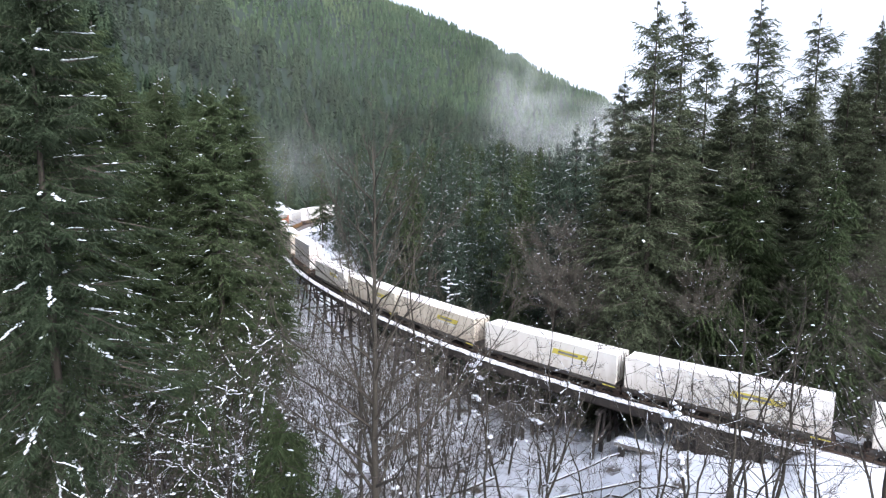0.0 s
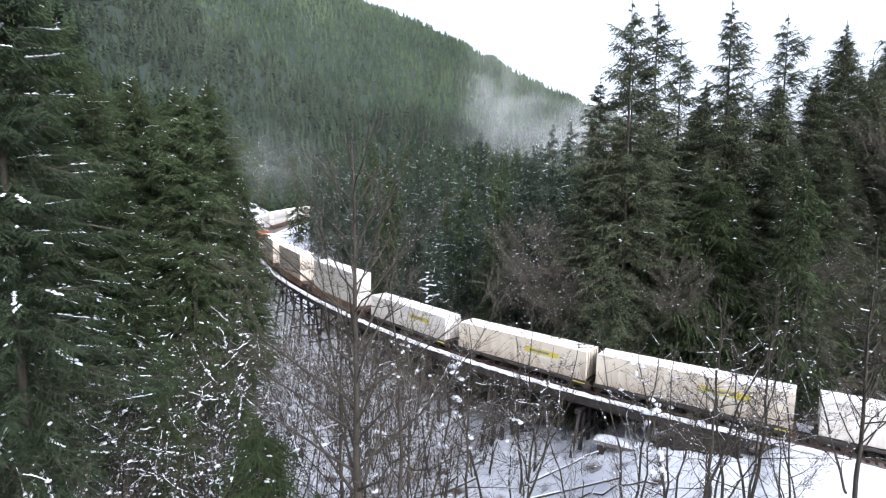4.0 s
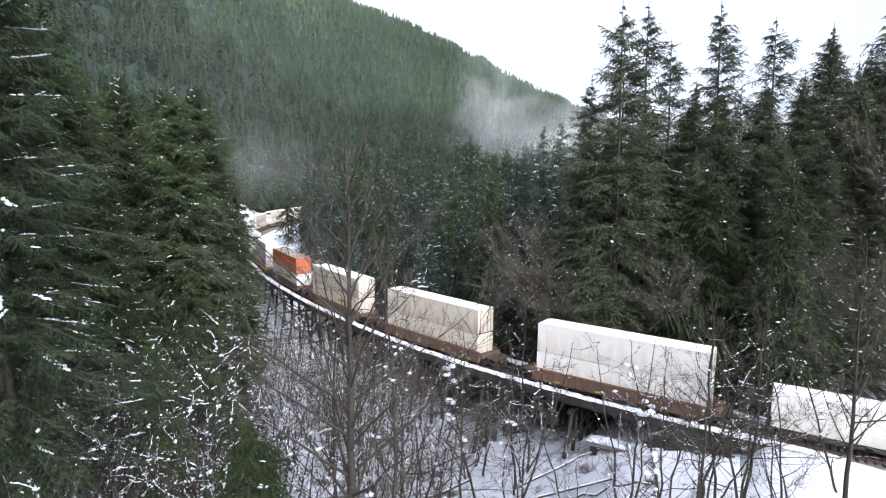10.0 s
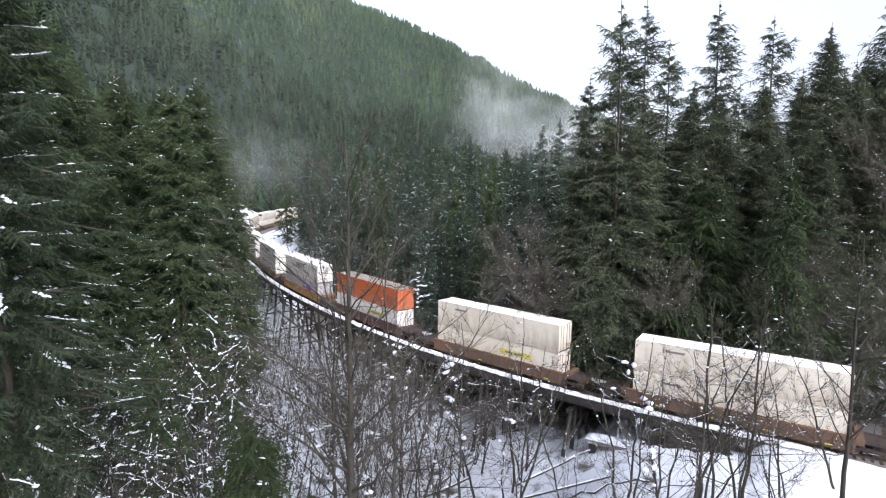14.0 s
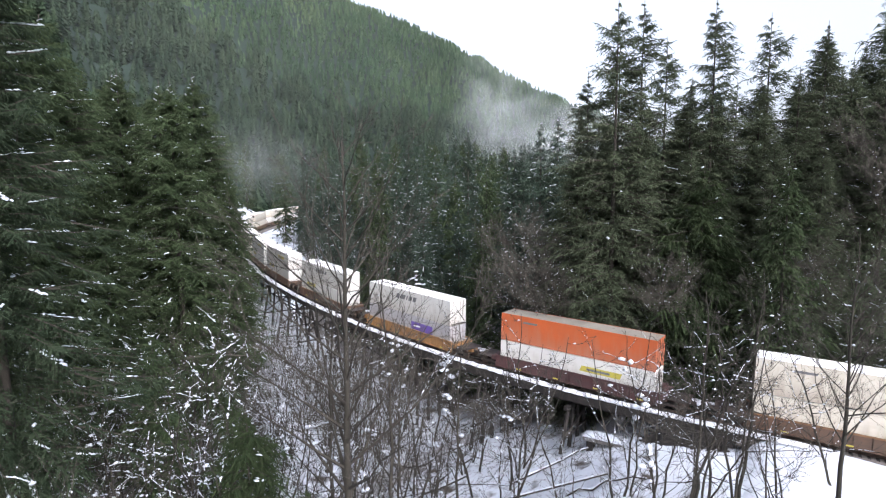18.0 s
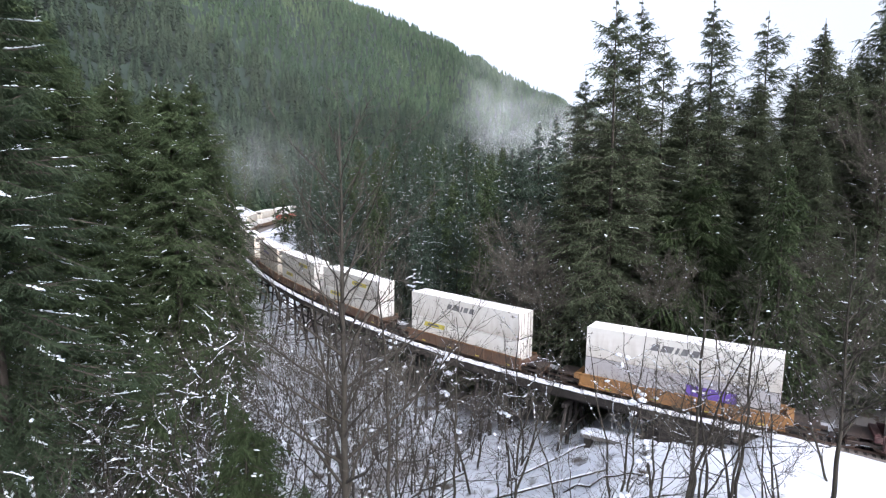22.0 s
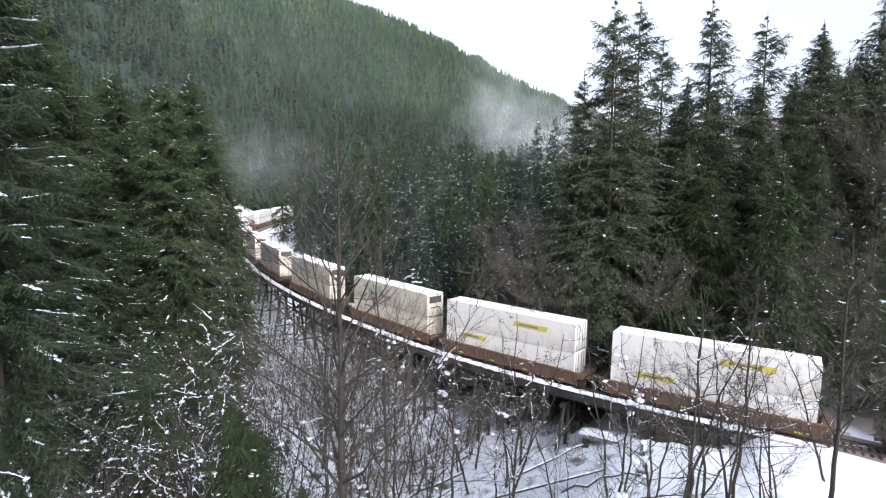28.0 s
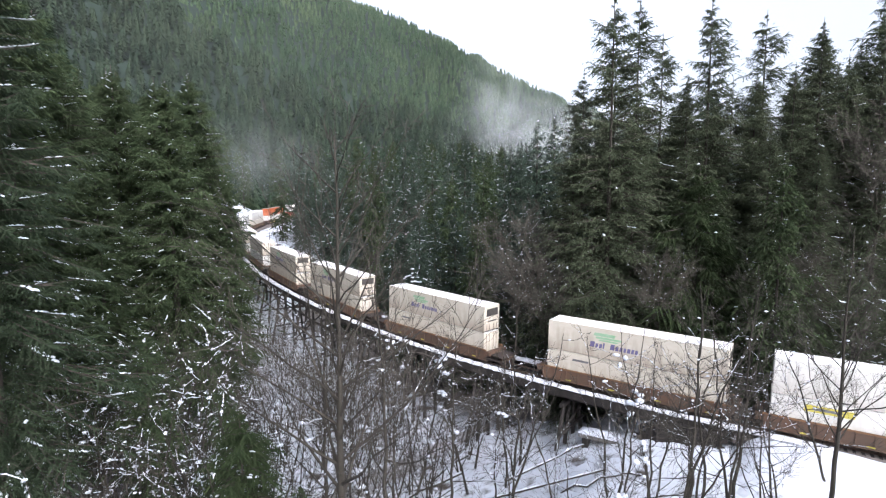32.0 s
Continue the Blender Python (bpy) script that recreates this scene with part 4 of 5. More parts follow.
def canopy(x, y):
    """Highest tip that the wood reaches, from the sky line of its nearer part."""
    az = math.degrees(math.atan2(x, y))
    near = np.interp(az, [-60, -40, -30, -24, -20, -17, -10, -4, 3, 9, 13, 17, 19, 22, 40, 60], [0.34, 0.28, 0.19, 0.13, 0.10, 0.07, 0.09, 0.07, 0.08, 0.09, 0.11, 0.13, 0.25, 0.24, 0.26, 0.26])
    far = np.interp(az, FAR_A, FAR_T)
    w = float(smooth01((math.hypot(x, y) - 120) / 80))
    return 20 + (near * (1 - w) + far * w) * math.hypot(x, y)


def one_track(x, y):
    s, d = nearest_track(np.array([x]), np.array([y]))
    return float(s[0]), float(d[0])


FAR_SPOTS = []


def fill_wood():
    r = random.Random(21)
    spots = [(x, y) for x, y, *_ in TALL + MIDDLE + BEND]
    for zone, limit in ((0, 110), (30, 62), (120, 110)):
        count = 0
        for _ in range(9000):
            if count >= limit:
                break
            y = math.sqrt(r.uniform(80 ** 2, 300 ** 2)) if zone == 0 else r.uniform(30, 140) if zone < 120 else math.sqrt(r.uniform(120 ** 2, 320 ** 2))
            x = (r.uniform(-1.0, -0.33) if zone == 0 else r.uniform(-0.95, 0.95) if zone < 120 else r.uniform(-0.62, 0.22)) * y
            if zone == 0 and y < 80:
                continue
            s, d = one_track(x, y)
            if d > 0 and s < 128:
                # near side: only the slope beyond the near firs
                if zone == 30 or (x > -0.43 * y - 2 and y < 84) or d < 8:
                    continue
            elif abs(d) < 7 or (0 < d < 24 and 172 < s < 226) or (d < 0 and 100 < s < 245 and abs(d) < (11 if s < 165 else 15)) or (s > 235 and abs(d) < 9):
                continue
            if math.hypot(x, y) < 46 or (d > 0 and 128 < s < 240 and abs(d) < 13):
                continue
            gap = 4.0 if y < 120 else 5.0
            if any((x - a) ** 2 + (y - b) ** 2 < gap * gap for a, b in spots):
                continue
            zb = float(ground_z(x, y))
            top = min(zb + r.uniform(22, 38), canopy(x, y) - r.uniform(0, 5))
            if top - zb < 9:
                continue
            kind = r.choice(["mid_c", "mid_c", "mid_a"]) if zone == 0 and y < 135 else r.choice(["far_a", "far_c", "far_c"]) if zone == 0 else r.choice(["mid_a", "mid_b", "mid_c"]) if y < 140 else r.choice(["far_a", "far_b"])
            if kind.startswith("far"):
                k = (top - zb + 0.3) / 30
                FAR_SPOTS.append((kind, Matrix.LocRotScale((x, y, zb - 0.3), Euler((0, 0, r.uniform(0, 6.28))), (k, k, k))))
            else:
                plant(kind, x, y, top, "dark green fir in the wood, lightly flecked with snow", group="firs in the wood")
            spots.append((x, y))
            count += 1


fill_wood()


def far_wood():
    """The far firs, joined into one wood for each kind."""
    for kind in ("far_a", "far_b", "far_c"):
        parts = KIND[kind][0]
        g = Geo()
        src = []
        for me, shift in ((parts[1], 0), (parts[0], 1), (parts[2], 2)):
            co = np.empty(len(me.vertices) * 3)
            me.vertices.foreach_get("co", co)
            src.append((np.column_stack([co.reshape(-1, 3), np.ones(len(me.vertices))]), [tuple(p.vertices) for p in me.polygons], [p.material_index + shift for p in me.polygons]))
        for k, m in FAR_SPOTS:
            if k == kind:
                mat = np.array(m)
                for co, faces, idx in src:
                    o = g.n
                    g.v.append((co @ mat.T)[:, :3])
                    g.f.extend([[i + o for i in f] for f in faces])
                    g.m.extend(idx)
                    g.n += len(co)
        tagged(part("far_wood", g, [*[s for s in parts[1].materials], M["snow"]]), "dark firs standing close on the far slope, flecked with snow", "forest", kind="stuff")


far_wood()


def spires(r, x, y, z, h, tiers, sectors, name, label, mat):
    """Many small firs in one sheet of stuff: each has tiers of drooping boughs round its stem."""
    n = len(x)
    f = np.linspace(0.0, 0.93, tiers)[None, :, None] + r.uniform(-0.035, 0.035, (n, tiers, sectors))
    a = (np.arange(sectors)[None, None] + r.uniform(-0.4, 0.4, f.shape)) * 2 * math.pi / sectors + np.arange(tiers)[None, :, None] * 1.3 + r.uniform(0, 6.28, (n, 1, 1))
    rad = (r.uniform(0.23, 0.32, (n, 1, 1)) * h[:, None, None] * np.clip(1 - f, 0, 1) ** 0.85 + 0.3) * r.uniform(0.55, 1.2, f.shape)
    half = math.pi / sectors * r.uniform(0.5, 1.05, f.shape)
    zc = z[:, None, None] + h[:, None, None] * f

    def ring(ang, k, up):
        return np.stack([x[:, None, None] + np.cos(ang) * rad * k, y[:, None, None] + np.sin(ang) * rad * k, zc + up], -1)

    step = h[:, None, None] / tiers
    apex = ring(a, 0.05, np.minimum(1.7 * step, z[:, None, None] + h[:, None, None] - zc))
    left = ring(a - half, 0.9, -0.25 * step * r.uniform(0.0, 2.0, f.shape))
    right = ring(a + half, 0.9, -0.25 * step * r.uniform(0.0, 2.0, f.shape))
    g = Geo()
    g.quads(np.stack([apex, left, right], -2).reshape(-1, 3, 3))
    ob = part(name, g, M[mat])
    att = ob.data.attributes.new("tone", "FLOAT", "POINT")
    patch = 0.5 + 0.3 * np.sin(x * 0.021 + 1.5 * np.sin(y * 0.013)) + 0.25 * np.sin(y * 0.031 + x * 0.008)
    # chance, broad patches, and paler with height up the slope
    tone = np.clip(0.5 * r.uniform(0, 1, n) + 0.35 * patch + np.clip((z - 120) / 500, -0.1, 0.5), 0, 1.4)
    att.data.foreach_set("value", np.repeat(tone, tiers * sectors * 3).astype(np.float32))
    tagged(ob, label, "forest", kind="stuff")


def mountain_wood():
    """The wood on the mountainside, thousands of firs, smaller tiers farther off."""
    r = np.random.RandomState(77)
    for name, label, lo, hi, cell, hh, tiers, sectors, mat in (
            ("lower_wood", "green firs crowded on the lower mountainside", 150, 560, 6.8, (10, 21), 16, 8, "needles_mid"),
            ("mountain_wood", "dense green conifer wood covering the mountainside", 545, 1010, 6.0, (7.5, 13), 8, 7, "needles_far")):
        rr, az = [], []
        for q in np.arange(lo, hi, cell):
            k = int(radians(72) * q / cell)
            rr.append(q + r.uniform(-0.6, 0.6, k) * cell)
            az.append(-48 + 72 * (np.arange(k) + r.uniform(0, 1, k)) / k)
        rr, az = np.concatenate(rr), np.concatenate(az)
        n = len(rr)
        x, y = rr * np.sin(np.radians(az)), rr * np.cos(np.radians(az))
        s, d = nearest_track(x, y)
        z = ground_z(x, y)
        h = hh[0] + (hh[1] - hh[0]) * r.beta(2, 2.2, n)
        h = np.where(rr < 330, np.maximum(np.minimum(h, 20 + rr * np.interp(az, FAR_A, FAR_T) - z - r.uniform(0, 6, n)), np.where(az < -16, r.uniform(8.5, 14, n), 0)), h)
        h = h * np.interp(rr, [840, 920], [1, 0.62])
        ok = (np.abs(d) > np.where((s > 120) & (s < 245), np.where((d > 0) & (s > 172) & (s < 226), 25, 17), 12)) & (h > 8) & ((rr > 205) | (az < -26)) & (r.uniform(0, 1, n) < 0.93)
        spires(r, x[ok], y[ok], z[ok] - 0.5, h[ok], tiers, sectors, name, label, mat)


mountain_wood()

# ---- bare trees ----
def kind_of(*a, **k):
    return (*alder(*a, **k), [], [])


BARE = [kind_of(31, 31, 42, 0.0, 0.004, 0.34, 0.42, (0.7, 1.35), 1.5, 0.8), kind_of(32, 19, 20, 0.7, 0.10, 0.20, 0.34, (0.0, 1.1), 1.05, 0.75, 2), kind_of(33, 17, 20, 0.65, 0.10, 0.2, thick=1.15, dense=0.6, clump=2.9), kind_of(34, 15, 21, 0.7, 0.10, 0.20, 0.36, (0.0, 1.1), 1.05, 0.75, 3),
        kind_of(35, 21, 22, 0.25, 0.09, 0.20, 0.34, (0.0, 1.2), 1.1, 0.75), kind_of(36, 12, 16, 0.9, 0.14, 0.15, 0.40, thick=1.2, dense=0.6),
        kind_of(37, 18, 44, 0.35, 0.03, 0.52, 0.42, (0.25, 1.3), 1.35, 1.5), kind_of(38, 9, 30, 1.4, 0, 0.12, 0.55, (-0.1, 0.8), 0.9, 0.34, 5), kind_of(39, 11, 26, 1.4, 0.18, 0.15, 0.52, (-0.1, 0.9), 1.0, 0.36, 3),
        kind_of(40, 16, 30, 0.35, 0.12, 0.40, 0.40, (0.1, 1.2), 0.9, 0.75, 3), kind_of(44, 26, 34, 0.3, 0.02, 0.26, 0.36, (0.3, 1.3), 1.25, 1.1)]
BARE_H = [31, 19, 17, 15, 21, 12, 18, 9, 11, 16, 26]
SHRUB = [kind_of(41, 5.5, 24, 0.6, 0, 0.2, 0.38, (0.2, 1.1), 0.8, 0.45, 5), kind_of(42, 4.5, 24, 0.6, 0, 0.2, 0.40, (0.2, 1.0), 0.8, 0.45, 6), kind_of(43, 7.0, 24, 0.6, 0, 0.25, 0.34, (0.3, 1.2), 0.8, 0.45, 4)]
SHRUB_H = [5.5, 4.5, 7.0]


def bare(i, x, y, top, label="bare grey-brown tree with snow clumps on its twigs", apart=False, turn=None):
    zb = float(ground_z(x, y)) - 0.3
    t = make_alder(BARE[i], label, apart)
    k = (top - zb) / BARE_H[i]
    t.matrix_basis = Matrix.LocRotScale((x, y, zb), Euler((0, 0, rt.uniform(0, 6.28) if turn is None else turn)), (k, k, k))
    return t


bare(0, -5.0, 26.0, 22.4, "tall slender bare alder with spreading fine twigs", True, 2.2)
for x, y, top in ((-2.6, 30.0, 16.5), (-8.0, 33.5, 14.5), (0.5, 40.0, 10.5)):
    bare(4, x, y, top, "slender bare alder with pale upright limbs", True)
for i, x, y, top in ((10, 25.0, 33, 17.5), (6, 44.5, 57.5, 27.0), (6, 39.0, 55.5, 13.5), (6, 22.0, 53.5, 13.0), (6, 11.5, 60.0, 12.0), (6, 8.0, 63.0, 16.0), (10, 13.2, 61.5, 16.0), (4, 19.9, 35.0, 15.0), (3, 16.1, 34.5, 13.0), (5, 27.2, 36.0, 9.5), (2, 9.3, 29, 9.2), (2, 14.0, 32.5, 10.5), (3, 18.0, 35.5, 12.5), (4, 16.0, 33.5, 14.0), 
                     (1, 12.6, 31.0, 10.5), (3, 8.0, 32.5, 8.0), (3, 22.4, 34.5, 9.5), (1, 19.3, 34.5, 12.0), (3, 20.8, 33.0, 8.0), (1, 11.0, 33.5, 11.5)):
    bare(i, x, y, top, apart=True)
for i, x, y, top in ((7, -21.5, 30, 4.5), (5, -24.5, 33, 6.5), (7, -16.0, 32, 4.0), (8, -22.0, 36, 6.0), (3, -17.0, 38, 6.5)):
    bare(i, x, y, top, "bare crooked tree with snow lying along its limbs", apart=True)


def fill_bare():
    r = random.Random(9)
    spots = []
    count = 0
    for _ in range(6000):
        if count >= 118:
            break
        y = r.uniform(27, 84)
        mid = count % 4 < 1
        x = (r.uniform(-0.20, 0.17) if mid else r.uniform(-0.78, -0.15)) * y
        s, d = one_track(x, y)
        if d < (6 if s < 66 else 4.5) or (x < -0.55 * y and y < 38) or not off_road(x, y) or any((x - a) ** 2 + (y - b) ** 2 < 2.6 for a, b in spots) or (x > -0.24 * y and y < 39):
            continue
        spots.append((x, y))
        zb = float(ground_z(x, y))
        # they stay about as high as the deck
        cap = 20 - 0.265 * y
        top = min(zb + r.uniform(7, 18), cap + r.uniform(-4, 3.0 if mid else 3.5))
        if top - zb < 4.5:
            continue
        bare(r.choice([9, 4, 1, 3, 2, 3] if mid else [2, 3, 5, 7, 7, 8, 8, 9]), x, y, top)
        count += 1


fill_bare()


def brush_by_trestle():
    """Thin alders that crowd against the near side of the trestle."""
    r = random.Random(27)
    for i in range(38):
        sv = 34 + i * 1.75 + r.uniform(-1, 1)
        p = on_track(sv, r.uniform(4.5, 13))
        bare(r.choice([9, 8, 4, 3, 9]), p.x, p.y, p.z + r.uniform(-3.5, 0.8), "thin bare alder crowding against the trestle")


brush_by_trestle()


def fill_shrubs():
    r = random.Random(14)
    count = 0
    for _ in range(4000):
        if count >= 40:
            break
        y = r.uniform(24, 80)
        x = (r.uniform(-0.15, 0.05) if count % 9 == 0 else r.uniform(-0.72, -0.15)) * y
        s, d = one_track(x, y)
        if d < (10 if s < 66 else 3.5) or s < 20 or not off_road(x, y):
            continue
        i = r.randrange(3)
        k = r.uniform(0.7, 1.25)
        t = make_alder(SHRUB[i], "leafless brown thicket shrub dusted with snow", False, "shrubs in the ravine", "bare_shrub")
        t.matrix_basis = Matrix.LocRotScale((x, y, float(ground_z(x, y)) - 0.1), Euler((0, 0, r.uniform(0, 6.28))), (k, k, k))
        count += 1


fill_shrubs()


def litter():
    """Fallen twigs and small stems poking through the snow."""
    r = np.random.RandomState(61)
    g = Geo()
    for _ in range(900):
        y = r.uniform(24, 62)
        x = r.uniform(-0.3, 0.72) * y
        s, d = one_track(x, y)
        if d < 4.5:
            continue
        z = float(ground_z(x, y)) + 0.02
        if s < 12 and d < 12:
            continue
        a, L = r.uniform(0, 6.28), r.uniform(0.3, 1.6)
        up = r.uniform(0.0, 0.25) if r.uniform() < 0.7 else r.uniform(0.6, 1.5)
        p = np.array([(x, y, z), (x + math.cos(a) * L * 0.5, y + math.sin(a) * L * 0.5, z + up * L * 0.5 + 0.03), (x + math.cos(a + 0.3) * L, y + math.sin(a + 0.3) * L, z + up * L)])
        g.tube(p, [0.018, 0.014, 0.006], 3, cap=False)
    tagged(part("fallen_twigs", g, M["twig"]), "dark fallen twigs scattered over the snow", "twigs", kind="stuff")


litter()


def fallen_logs():
    for x, y, a, L, rad in ((-2.0, 47, 0.5, 9, 0.16), (7.0, 42, -0.12, 12, 0.13), (1.0, 52, 0.9, 7, 0.15), (9.5, 47, 0.35, 8, 0.12), (-12, 44, 0.2, 8, 0.14), (12.5, 40.5, -0.3, 6, 0.11)):
        n = 7
        pts = []
        for i in range(n):
            u = (i / (n - 1) - 0.5) * L
            px, py = x + math.cos(a) * u, y + math.sin(a) * u
            pts.append((px, py, float(ground_z(px, py)) + 0.22 + 0.06 * math.sin(i * 1.7)))
        z = np.linspace(pts[0][2], pts[-1][2], n)
        pts = [(p[0], p[1], max(p[2] - 0.05, float(v))) for p, v in zip(pts, z)]
        t = thing("fallen_log", "dark fallen log capped with snow in the ravine", "log", "fallen logs")
        part("log", Geo().tube(pts, np.linspace(rad, rad * 0.7, n), 8), M["alder"], t, smooth=True)
        top = [(p[0], p[1], p[2] + rad * 0.75) for p in pts]
        part("snow_cap", Geo().tube(top, np.linspace(rad * 0.75, rad * 0.5, n), 6), M["snow"], t, "snow lying along the log", smooth=True)


fallen_logs()


def snowy_snag():
    x, y = -4.2, 77.0
    zb = float(ground_z(x, y)) - 0.3
    t = thing("broken_snag", "broken dead tree thickly plastered with snow", "dead tree")
    r = np.random.RandomState(5)
    top = np.array([x + 0.1, y, 8.4])
    trunk = np.array([(x, y, zb), (x - 0.15, y, (zb + 8.4) / 2), top])
    part("trunk", Geo().tube(trunk, [0.22, 0.18, 0.09], 7), M["bark"], t, smooth=True)
    C, A = [], []
    for q in np.linspace(0.72, 1.0, 9):
        lump(r, C, A, along(trunk, q) + np.array([0, -0.1, 0]), 0.30)
    for k, (dx, dz, L) in enumerate(((1.0, 0.15, 1.7), (-0.8, 0.5, 1.2), (0.6, -0.1, 1.3), (-1.0, -0.3, 1.6))):
        b = shoot(r, along(trunk, 0.80 + 0.05 * k), np.array([dx, 0.2, dz]), L, 4, -0.05, 0.1)
        part("branch", Geo().tube(b, np.linspace(0.06, 0.02, 5), 5), M["bark"], t)
        for q in np.linspace(0.1, 1, 8):
            lump(r, C, A, along(b, q), 0.21)
    tagged(part("snow_load", Geo().domes(C, A), M["snow"], t, "thick snow plastered on the wood", smooth=True), kind="stuff")


snowy_snag()


# ---- train ----
CL, CW, CH = 16.15, 2.6, 2.9


def side_wall(sign):
    """A container side with shallow pressed ribs between top and bottom rails."""
    g = Geo()
    n = 27
    xs, ys = [], []
    pitch = (CL - 0.28) / n
    for i in range(n):
        x = -CL / 2 + 0.14 + i * pitch
        xs += [x, x + pitch * 0.40, x + pitch * 0.5, x + pitch * 0.90]
        ys += [0.0, 0.0, -0.003, -0.003]
    xs.append(CL / 2 - 0.14)
    ys.append(0.0)
    y0 = CW / 2 - 0.015
    v = []
    for x, y in zip(xs, ys):
        v += [(x, sign * (y0 + y), 0.16), (x, sign * (y0 + y), CH - 0.12)]
    f = [(2 * i, 2 * i + 2, 2 * i + 3, 2 * i + 1) if sign < 0 else (2 * i, 2 * i + 1, 2 * i + 3, 2 * i + 2) for i in range(len(xs) - 1)]
    return g.add(v, f)


def bars(kind):
    """Lettering and logos as plain shapes on a plane: (x0, x1, z0, z1, slant, material)."""
    r = random.Random(len(kind) * 7 + 1)
    if kind == "yellow":
        return [(0.9, 4.9, 1.50, 2.05, 0.2, "yellow"), (1.6, 3.9, 1.66, 1.88, 0.05, "dark_mark"), (1.2, 4.5, 1.18, 1.36, 0, "faint_mark")]
    if kind == "yellow_low":
        return [(-5.9, -2.6, 1.95, 2.50, 0.2, "yellow"), (-5.3, -3.4, 2.12, 2.34, 0.05, "dark_mark"), (-5.6, -2.9, 1.66, 1.84, 0, "faint_mark")]
    if kind == "slant":
        out, x = [], -2.2
        for w in (0.62, 0.95, 0.24, 0.58, 0.62):
            out.append((x, x + w, 1.68, 2.28, 0.24, "dark_mark"))
            x += w + 0.24
        return out
    if kind == "purple":
        return [(1.0, 5.0, 1.15, 2.15, 0.0, "purple"), (1.5, 2.7, 1.58, 1.78, 0.05, "roof_white")]
    if kind == "cool":
        out = [(-3.5, -1.5, 2.12, 2.42, 0.12, "green_mark"), (-3.3, -0.9, 1.86, 2.06, 0.1, "green_mark"), (-3.0, -1.2, 1.66, 1.80, 0.1, "green_mark")]
        x = -3.8
        for w, top in ((0.42, 1.52), (0.26, 1.38), (0.26, 1.38), (0.14, 1.52), (0.36, 0.0), (0.38, 1.52), (0.28, 1.38), (0.28, 1.38), (0.22, 1.38), (0.28, 1.38), (0.24, 1.38), (0.24, 1.38)):
            if top:
                out.append((x, x + w, 0.98, top, 0.06, "violet_mark"))
            x += w + 0.10
        return out
    if kind == "dark_small":
        return [(-5.5, -3.9, 2.15, 2.35, 0.1, "dark_mark")]
    return []


STORE = {}


